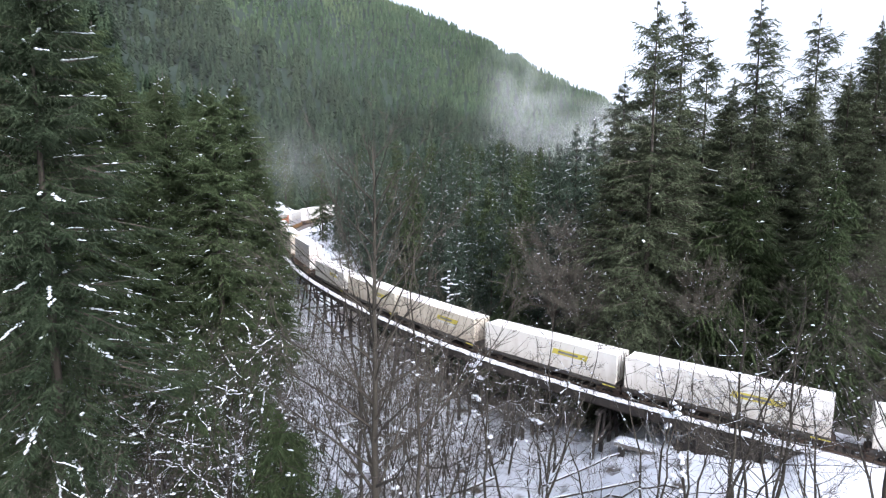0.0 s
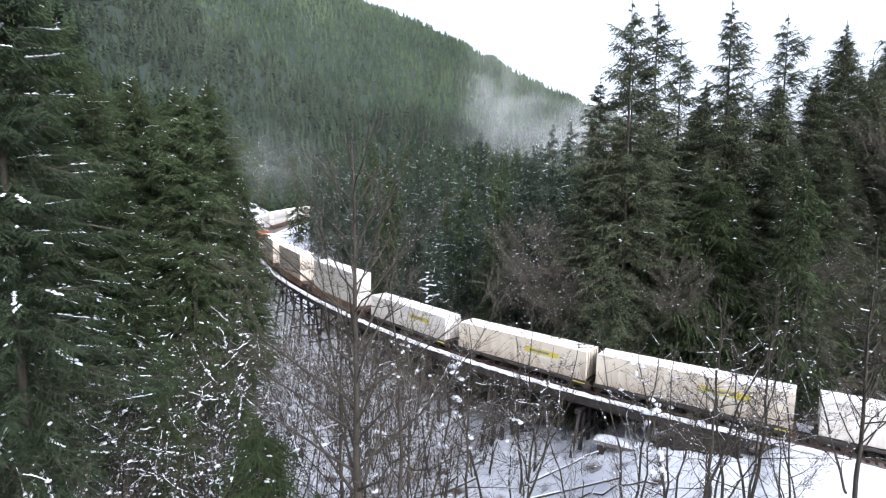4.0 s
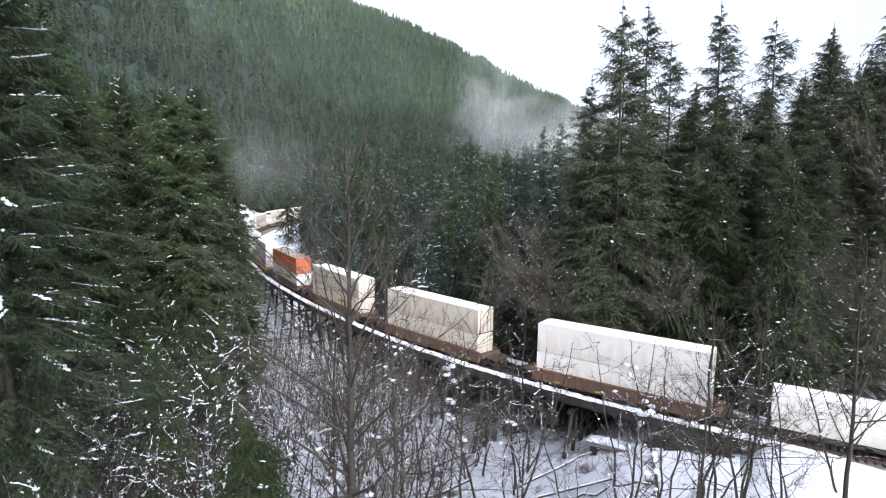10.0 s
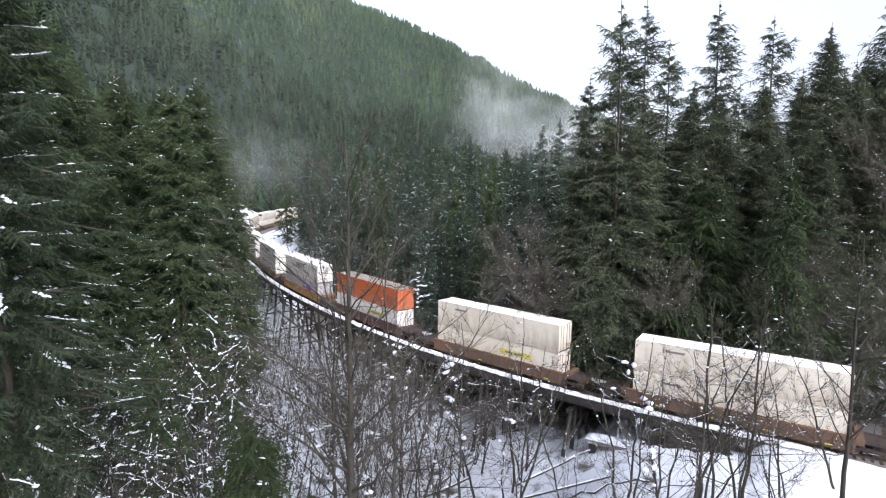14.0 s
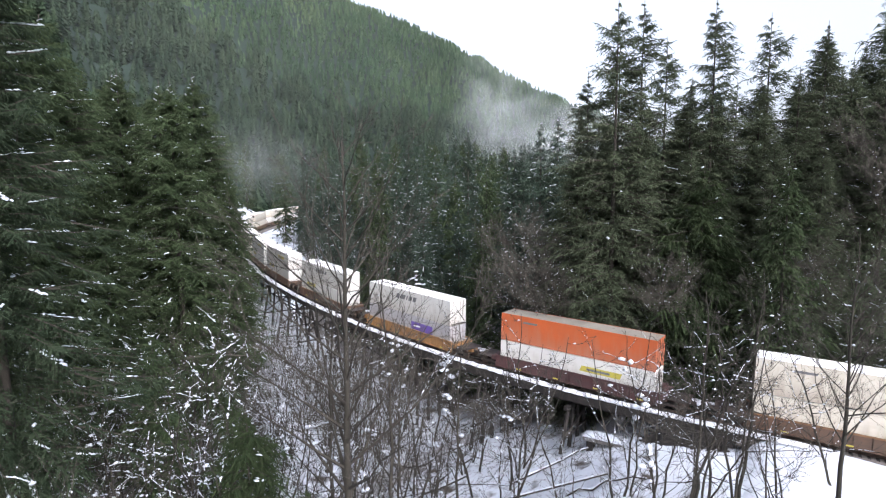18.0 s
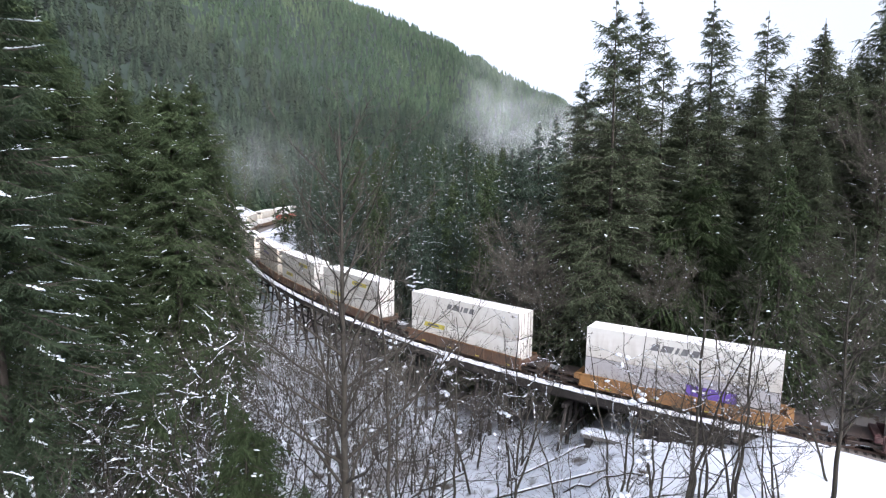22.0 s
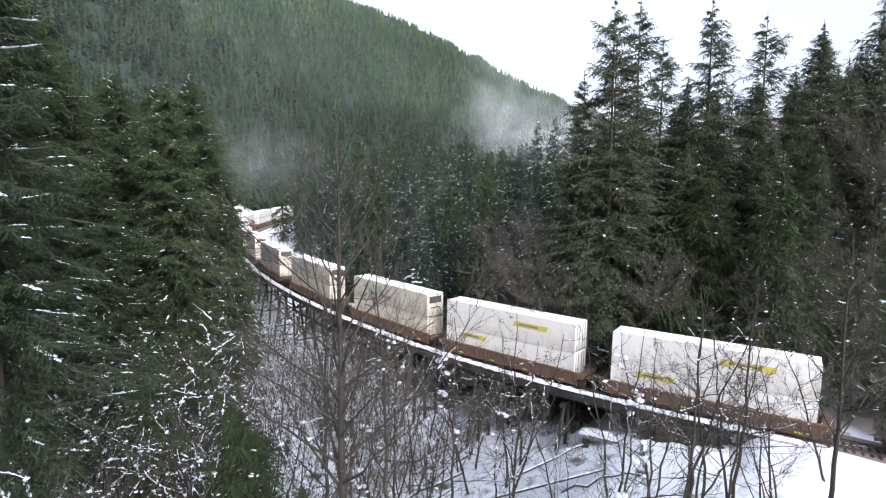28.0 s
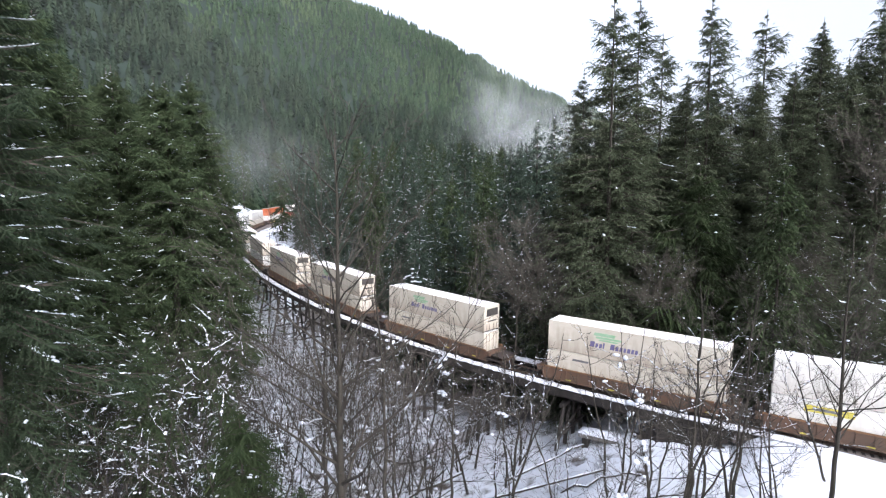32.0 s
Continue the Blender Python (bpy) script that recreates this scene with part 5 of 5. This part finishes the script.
def container(kind, paint, roof, marks=(), reefer=False, label=""):
    """One 53-foot box: side walls, roof, front wall, doors with lock rods, posts, rails, corner castings, marks."""
    key = (kind,)
    t = thing("shipping_container", label, "container", "containers on the train")
    if key not in STORE:
        S = {}
        S["side_wall"] = [side_wall(1).mesh("side_wall", M[paint]), side_wall(-1).mesh("side_wall", M[paint])]
        g = Geo().box(-CL / 2 + 0.05, CL / 2 - 0.05, -CW / 2 + 0.05, CW / 2 - 0.05, CH - 0.06, CH - 0.01)
        for i in range(14):
            x = -CL / 2 + 0.8 + i * 1.1
            g.box(x, x + 0.5, -CW / 2 + 0.15, CW / 2 - 0.15, CH - 0.01, CH + 0.004)
        S["roof"] = [g.mesh("roof", M[roof])]
        S["front_wall"] = [Geo().box(CL / 2 - 0.10, CL / 2 - 0.03, -CW / 2 + 0.1, CW / 2 - 0.1, 0.12, CH - 0.08).mesh("front_wall", M[paint])]
        doors = []
        for a, b in ((-CW / 2 + 0.1, -0.01), (0.01, CW / 2 - 0.1)):
            doors.append(Geo().box(-CL / 2 + 0.03, -CL / 2 + 0.09, a, b, 0.14, CH - 0.1, bevel=0.01).mesh("door", M[paint]))
        S["door"] = doors
        S["lock_rod"] = [Geo().tube([(-CL / 2 + 0.0, y, 0.2), (-CL / 2 + 0.0, y, CH - 0.15)], [0.022, 0.022], 6).mesh("lock_rod", M["rail"]) for y in (-0.85, -0.35, 0.35, 0.85)]
        S["corner_post"] = [Geo().box(sx * CL / 2 - (0.16 if sx > 0 else 0), sx * CL / 2 + (0 if sx > 0 else 0.16), sy * CW / 2 - (0.14 if sy > 0 else 0), sy * CW / 2 + (0 if sy > 0 else 0.14), 0.1, CH - 0.1, bevel=0.015).mesh("corner_post", M[paint]) for sx in (-1, 1) for sy in (-1, 1)]
        S["corner_casting"] = [Geo().box(sx * (CL / 2 - 0.17) - 0.09, sx * (CL / 2 - 0.17) + 0.09, sy * (CW / 2 - 0.08) - 0.08, sy * (CW / 2 - 0.08) + 0.08, -0.055, 0.005).mesh("corner_casting", M["steel_dark"]) for sx in (-1, 1) for sy in (-1, 1)]
        S["top_rail"] = [Geo().box(-CL / 2, CL / 2, sy * CW / 2 - (0.08 if sy > 0 else 0), sy * CW / 2 + (0 if sy > 0 else 0.08), CH - 0.12, CH, bevel=0.012).mesh("top_rail", M[paint]) for sy in (-1, 1)]
        S["bottom_rail"] = [Geo().box(-CL / 2, CL / 2, sy * CW / 2 - (0.10 if sy > 0 else 0), sy * CW / 2 + (0 if sy > 0 else 0.10), 0.0, 0.16, bevel=0.012).mesh("bottom_rail", M[paint]) for sy in (-1, 1)]
        S["floor"] = [Geo().box(-CL / 2 + 0.05, CL / 2 - 0.05, -CW / 2 + 0.1, CW / 2 - 0.1, 0.04, 0.15).mesh("floor", M["steel_dark"])]
        mk = []
        for kind_m in marks:
            for x0, x1, z0, z1, sl, mm in bars(kind_m):
                for sy in (1,):
                    y = sy * (CW / 2 + 0.004 + 0.003 * (mm == "dark_mark") + 0.003 * (mm == "roof_white"))
                    v = [(-x0, y, z0), (-x1, y, z0), (-x1 - sl, y, z1), (-x0 - sl, y, z1)]
                    v += [(a, b - 0.018, c) for a, b, c in v]
                    mk.append(Geo().add(v, [(0, 1, 2, 3), (7, 6, 5, 4), (0, 4, 5, 1), (1, 5, 6, 2), (2, 6, 7, 3), (3, 7, 4, 0)]).mesh("mark", M[mm]))
        S["mark"] = mk
        if reefer:
            g = Geo().box(-CL / 2 - 0.03, -CL / 2 + 0.03, -1.08, 1.08, 0.9, 2.68, bevel=0.02)
            S["cooling_unit"] = [g.mesh("cooling_unit", M[paint])]
            S["grille"] = [Geo().box(-CL / 2 - 0.05, -CL / 2 - 0.02, -0.95, 0.95, 1.75, 2.58).mesh("grille", M["black"]), Geo().box(-CL / 2 - 0.05, -CL / 2 - 0.02, -0.75, 0.75, 1.12, 1.26).mesh("grille", M["black"])]
        STORE[key] = S
    for nm, meshes in STORE[key].items():
        for me in meshes:
            part(nm, me, None, t)
    return t


CAR = {}


def bogie(t, x, deck):
    g = Geo().box(x - 1.25, x + 1.25, -1.06, -0.86, 0.42, 0.68, bevel=0.03).box(x - 1.25, x + 1.25, 0.86, 1.06, 0.42, 0.68, bevel=0.03)
    g.box(x - 0.28, x + 0.28, -1.0, 1.0, 0.40, 0.72, bevel=0.03)
    b = part("bogie", g, M["steel_dark"], t)
    for wx in (x - 0.88, x + 0.88):
        for y in (-0.755, 0.755):
            w = Geo()
            for y0, y1, rr in ((y - 0.06, y + 0.06, 0.43), (y - 0.05 * np.sign(y) - 0.02, y - 0.05 * np.sign(y) + 0.02, 0.455)):
                w.tube([(wx, y0, 0.455), (wx, y1, 0.455)], [rr, rr], 20)
            part("wheel", w, M["rail"], b)
        part("axle", Geo().tube([(wx, -1.0, 0.455), (wx, 1.0, 0.455)], [0.08, 0.08], 8), M["steel_dark"], b)


def well_car(paint, ends, label):
    """A low well wagon: ribbed side sills, floor, end platforms with railings, couplers and two bogies."""
    t = thing("well_car", label, "railway car", "cars of the train")
    hw = 1.47
    for sg in (-1, 1):
        g = Geo()
        a, b = sg * hw, sg * (hw - 0.10)
        g.box(-8.55, 8.55, min(a, b), max(a, b), 0.42, 1.50, bevel=0.015)
        c = sg * (hw + 0.07)
        sill = part("side_sill", g, M[paint], t)
        part("top_chord", Geo().box(-8.6, 8.6, min(b, c), max(b, c), 1.50, 1.62, bevel=0.015), M["rust_edge" if paint == "rust_brown" else paint], sill)
        part("bottom_chord", Geo().box(-8.6, 8.6, min(b, c), max(b, c), 0.34, 0.44, bevel=0.015), M[paint], sill)
        for i in range(15):
            x = -8.4 + i * 1.2
            part("rib", Geo().box(x - 0.05, x + 0.05, min(a, c), max(a, c), 0.44, 1.50), M[paint], sill)
        for x in (-7.2, -3.0, 1.2, 5.4):
            part("reflector", Geo().box(x, x + 0.55, min(c, c + sg * 0.012), max(c, c + sg * 0.012), 0.52, 0.64), M["yellow"], sill)
    part("well_floor", Geo().box(-8.5, 8.5, -1.37, 1.37, 0.30, 0.36), M["steel_dark"], t)
    for sg in (-1, 1):
        e = sg * ends
        g = Geo().box(min(sg * 8.55, e), max(sg * 8.55, e), -0.5, 0.5, 0.72, 1.10, bevel=0.02)
        g.box(min(sg * 8.55, sg * 9.1), max(sg * 8.55, sg * 9.1), -1.45, 1.45, 0.95, 1.45, bevel=0.03)
        p = part("end_platform", g, M[paint], t)
        part("grating", Geo().box(min(sg * 9.1, e), max(sg * 9.1, e), -1.3, 1.3, 1.10, 1.15), M["steel_dark"], p)
        for y in (-1.25, 1.25):
            part("handrail", Geo().tube([(e - sg * 0.1, y, 1.15), (e - sg * 0.1, y, 1.95), (e - sg * 1.0, y, 1.95), (e - sg * 1.0, y, 1.15)], [0.02] * 4, 5), M["steel_dark"], p)
        part("coupler", Geo().box(min(e, e + sg * 0.5), max(e, e + sg * 0.5), -0.14, 0.14, 0.74, 1.0, bevel=0.03), M["steel_dark"], t)
        bogie(t, sg * (ends - 1.45), 0.7)
    return t


def flat_car(paint, ends, label):
    """A skeleton flat wagon: centre sill, cross beams, side strips, end plates, couplers and two bogies."""
    t = thing("flat_car", label, "railway car", "cars of the train")
    part("center_sill", Geo().box(-ends, ends, -0.33, 0.33, 0.62, 1.0, bevel=0.02), M[paint], t)
    for x in (-7.6, -4.6, -1.6, 1.6, 4.6, 7.6):
        part("cross_beam", Geo().box(x - 0.25, x + 0.25, -1.42, 1.42, 0.80, 1.06, bevel=0.02), M[paint], t)
    for sg in (-1, 1):
        y0, y1 = sorted((sg * 1.30, sg * 1.42))
        part("side_strip", Geo().box(-8.2, 8.2, y0, y1, 0.78, 1.02, bevel=0.015), M[paint], t)
        y0, y1 = sorted((sg * 1.42, sg * 1.43))
        part("reflector", Geo().box(-8.1, -6.8, y0, y1, 0.84, 0.95), M["yellow"], t)
        x0, x1 = sorted((sg * 8.1, sg * ends))
        part("end_plate", Geo().box(x0, x1, -1.3, 1.3, 0.98, 1.05, bevel=0.01), M["steel_dark"], t)
        bogie(t, sg * (ends - 1.2), 0.7)
    return t


BOX = {
    "white_yellow": ("white_box", "roof_white", ("yellow",), False, "white ribbed container with a yellow logo bar"),
    "white_yellow_low": ("white_box", "roof_white", ("yellow_low",), False, "white ribbed container with a low yellow logo bar"),
    "cream_yellow": ("cream_box", "roof_white", ("yellow",), False, "dirty cream container with a yellow logo bar"),
    "white": ("white_box", "roof_white", (), False, "plain white ribbed container, streaked with dirt"),
    "cream": ("cream_box", "roof_white", ("dark_small",), False, "plain cream container stained with rust and dirt"),
    "orange": ("orange_box", "roof_grey", ("dark_small",), False, "bright orange container with a grey roof"),
    "slant": ("white_box", "roof_white", ("slant",), False, "white container with slanted dark letter shapes"),
    "grey_purple": ("grey_box", "roof_grey", ("purple",), False, "grey container with a purple logo panel"),
    "reefer": ("cream_box", "roof_white", ("cool",), True, "pale refrigerated container with green and purple marks"),
    "red": ("red_box", "roof_grey", (), False, "rusty red container with faded paint"),
}
# distance of each car along the train at the start, kind of car, containers from the bottom up
TRAIN = [
    (-28.0, "flat", ["white_yellow"]), (-9.5, "flat", ["white_yellow"]), (9.1, "flat", ["white_yellow"]), (25.9, "flat", ["white_yellow"]), (43.7, "flat", ["cream_yellow"]),
    (60.7, "flat", ["cream_yellow"]), (79.0, "flat", ["white_yellow"]), (99.7, "rust_brown", ["white", "white"]), (123.2, "rust_brown", ["cream", "cream"]),
    (146.6, "rust_brown", ["cream_yellow", "cream"]), (170.3, "maroon", ["white_yellow", "orange"]), (193.5, "ochre", ["grey_purple", "slant"]),
    (216.8, "rust_brown", ["white_yellow_low", "slant"]), (240.0, "rust_brown", ["white_yellow_low", "white_yellow"]), (259.6, "rust_brown", ["white_yellow_low", "white_yellow"]),
    (278.9, "rust_brown", ["cream", "reefer"]), (302.6, "rust_brown", ["cream", "reefer"]), (325.8, "rust_brown", ["cream", "reefer"]), (348.6, "rust_brown", ["cream", "reefer"]),
    (371.5, "rust_brown", ["white", "cream"]), (394.5, "rust_brown", ["white", "reefer"]), (417.5, "rust_brown", ["red", "white"]), (440.5, "rust_brown", ["white", "white"]),
    (463.5, "rust_brown", ["cream", "white"]), (486.5, "rust_brown", ["white", "orange"]), (509.5, "rust_brown", ["red", "white"]),
]
CAR_LABEL = {"flat": "black flat car carrying one container", "rust_brown": "rust-brown well car loaded with stacked containers", "maroon": "dark maroon well car loaded with stacked containers",
             "ochre": "ochre yellow well car loaded with stacked containers"}
MOVING = []
for i, (u, kind, boxes) in enumerate(TRAIN):
    prev = TRAIN[i - 1][0] if i else u - 18
    nxt = TRAIN[i + 1][0] if i + 1 < len(TRAIN) else u + 23
    ends = 8.3 if kind == "flat" else min(10.9, max(9.3, min(u - prev, nxt - u) / 2 - 0.5))
    key = (kind, round(ends, 1))
    if key in CAR:
        c = copy_thing(CAR[key], Matrix())
    else:
        c = CAR[key] = flat_car("black", ends, CAR_LABEL[kind]) if kind == "flat" else well_car(kind, ends, CAR_LABEL[kind])
    MOVING.append((c, u, 0.0))
    z = 1.115 if kind == "flat" else 0.415
    for b in boxes:
        ob = container(b, *BOX[b][:4], label=BOX[b][4])
        MOVING.append((ob, u, z))
        z += 2.96

# ---- mist ----
def mist_material(name, density, lo):
    m = bpy.data.materials.new(name)
    m.use_nodes = True
    n, l = m.node_tree.nodes, m.node_tree.links
    n.remove(n["Principled BSDF"])
    co = n.new("ShaderNodeTexCoord")
    noi = n.new("ShaderNodeTexNoise")
    noi.inputs["Scale"].default_value, noi.inputs["Detail"].default_value, noi.inputs["Distortion"].default_value = 1.9, 5, 0.9
    l.new(co.outputs["Object"], noi.inputs["Vector"])
    grad = n.new("ShaderNodeTexGradient")
    grad.gradient_type = "SPHERICAL"
    l.new(co.outputs["Object"], grad.inputs["Vector"])
    gp = n.new("ShaderNodeMath")
    gp.operation = "POWER"
    l.new(grad.outputs["Fac"], gp.inputs[0])
    gp.inputs[1].default_value = 1.1
    rg = n.new("ShaderNodeMapRange")
    rg.inputs["From Min"].default_value, rg.inputs["From Max"].default_value = lo, 0.75
    l.new(noi.outputs["Fac"], rg.inputs["Value"])
    mul = n.new("ShaderNodeMath")
    mul.operation = "MULTIPLY"
    l.new(gp.outputs[0], mul.inputs[0])
    l.new(rg.outputs[0], mul.inputs[1])
    den = n.new("ShaderNodeMath")
    den.operation = "MULTIPLY"
    l.new(mul.outputs[0], den.inputs[0])
    den.inputs[1].default_value = density
    dif, tra, trl, mx, ad = n.new("ShaderNodeBsdfDiffuse"), n.new("ShaderNodeBsdfTransparent"), n.new("ShaderNodeBsdfTranslucent"), n.new("ShaderNodeMixShader"), n.new("ShaderNodeMixShader")
    dif.inputs["Color"].default_value = trl.inputs["Color"].default_value = (0.86, 0.89, 0.92, 1)
    l.new(dif.outputs[0], ad.inputs[1])
    l.new(trl.outputs[0], ad.inputs[2])
    l.new(den.outputs[0], mx.inputs["Fac"])
    l.new(tra.outputs[0], mx.inputs[1])
    l.new(ad.outputs[0], mx.inputs[2])
    l.new(mx.outputs[0], n["Material Output"].inputs["Surface"])
    return m


M["mist"] = mist_material("drifting_mist", 0.46, 0.28)
M["veil"] = mist_material("rising_mist", 0.34, 0.30)
M["wisp"] = mist_material("faint_wisp", 0.16, 0.25)
M["haze"] = mist_material("thin_haze", 0.032, -0.6)
MIST = []


def mist_bank(x, y, z, w, h, turn, drift, seed, mat="mist"):
    """A thin billowing sheet of mist; its space is scaled so that it fades towards the rim."""
    r = np.random.RandomState(seed)
    g = Geo()
    k = 14
    us = np.linspace(-1, 1, k)
    v = [(a, 0.10 * math.sin(a * 3 + seed) + 0.07 * math.cos(b * 4 + seed * 2), b) for b in us for a in us]
    f = [(i * k + j, i * k + j + 1, (i + 1) * k + j + 1, (i + 1) * k + j) for i in range(k - 1) for j in range(k - 1)]
    g.add(v, f)
    ob = part("mist_bank", g, M[mat], smooth=True)
    tagged(ob, "thin pale mist drifting over the wooded slope", "mist", "mist over the valley")
    ob.scale = (w, w * 0.5, h)
    ob.visible_shadow = False
    MIST.append((ob, (x, y, z), turn, drift))


mist_bank(-90, 330, 120, 420, 190, 0, (2, 0, 0), 9, "haze")
mist_bank(86, 400, 62, 105, 30, 6, (6, 0, -2), 1)
mist_bank(34, 430, 96, 42, 58, -10, (18, 0, -8), 2, "veil")
mist_bank(108, 380, 58, 58, 24, 0, (-5, 0, -2), 3)
mist_bank(-54, 150, 27, 20, 13, 0, (3, 0, 1), 5, "wisp")


# ---- ties ----
def build_ties():
    me = Geo().box(-0.11, 0.11, -1.3, 1.3, -0.36, -0.17, bevel=0.012).mesh("tie", M["timber"])
    bed = tagged(new("ties"), "dark timber railway ties under the rails", "ties", kind="structure")
    r = random.Random(2)
    for i in range(300):
        s = -28 + i * 0.54
        th = float(np.interp(s, TS, TTH))
        ob = new("tie", me)
        ob.parent = bed
        ob.matrix_basis = Matrix.Translation(on_track(s)) @ Matrix.Rotation(th + r.uniform(-0.01, 0.01), 4, "Z")


build_ties()


# ---- what moves ----
def train_pose(u, t, z):
    s = u - (8.5 * t - 0.0062 * t * t)
    a, b = on_track(s - 6), on_track(s + 6)
    h = (b - a).normalized()
    side = Vector((-h.y, h.x, 0)).normalized()
    up = h.cross(side)
    m = Matrix((h, side, up)).transposed().to_4x4()
    m.translation = (a + b) / 2 + up * z
    return m


def motions():
    for ob, u, z in MOVING:
        walk(ob, [(float(t), train_pose(u, t, z)) for t in range(0, 33)])
    for ob, p, turn, drift in MIST:
        walk(ob, [(t, pose(p[0] + drift[0] * t / 32, p[1] + drift[1] * t / 32, p[2] + drift[2] * t / 32, 0, 0, turn + 0.15 * t)) for t in (0.0, 16.0, 32.0)])


motions()
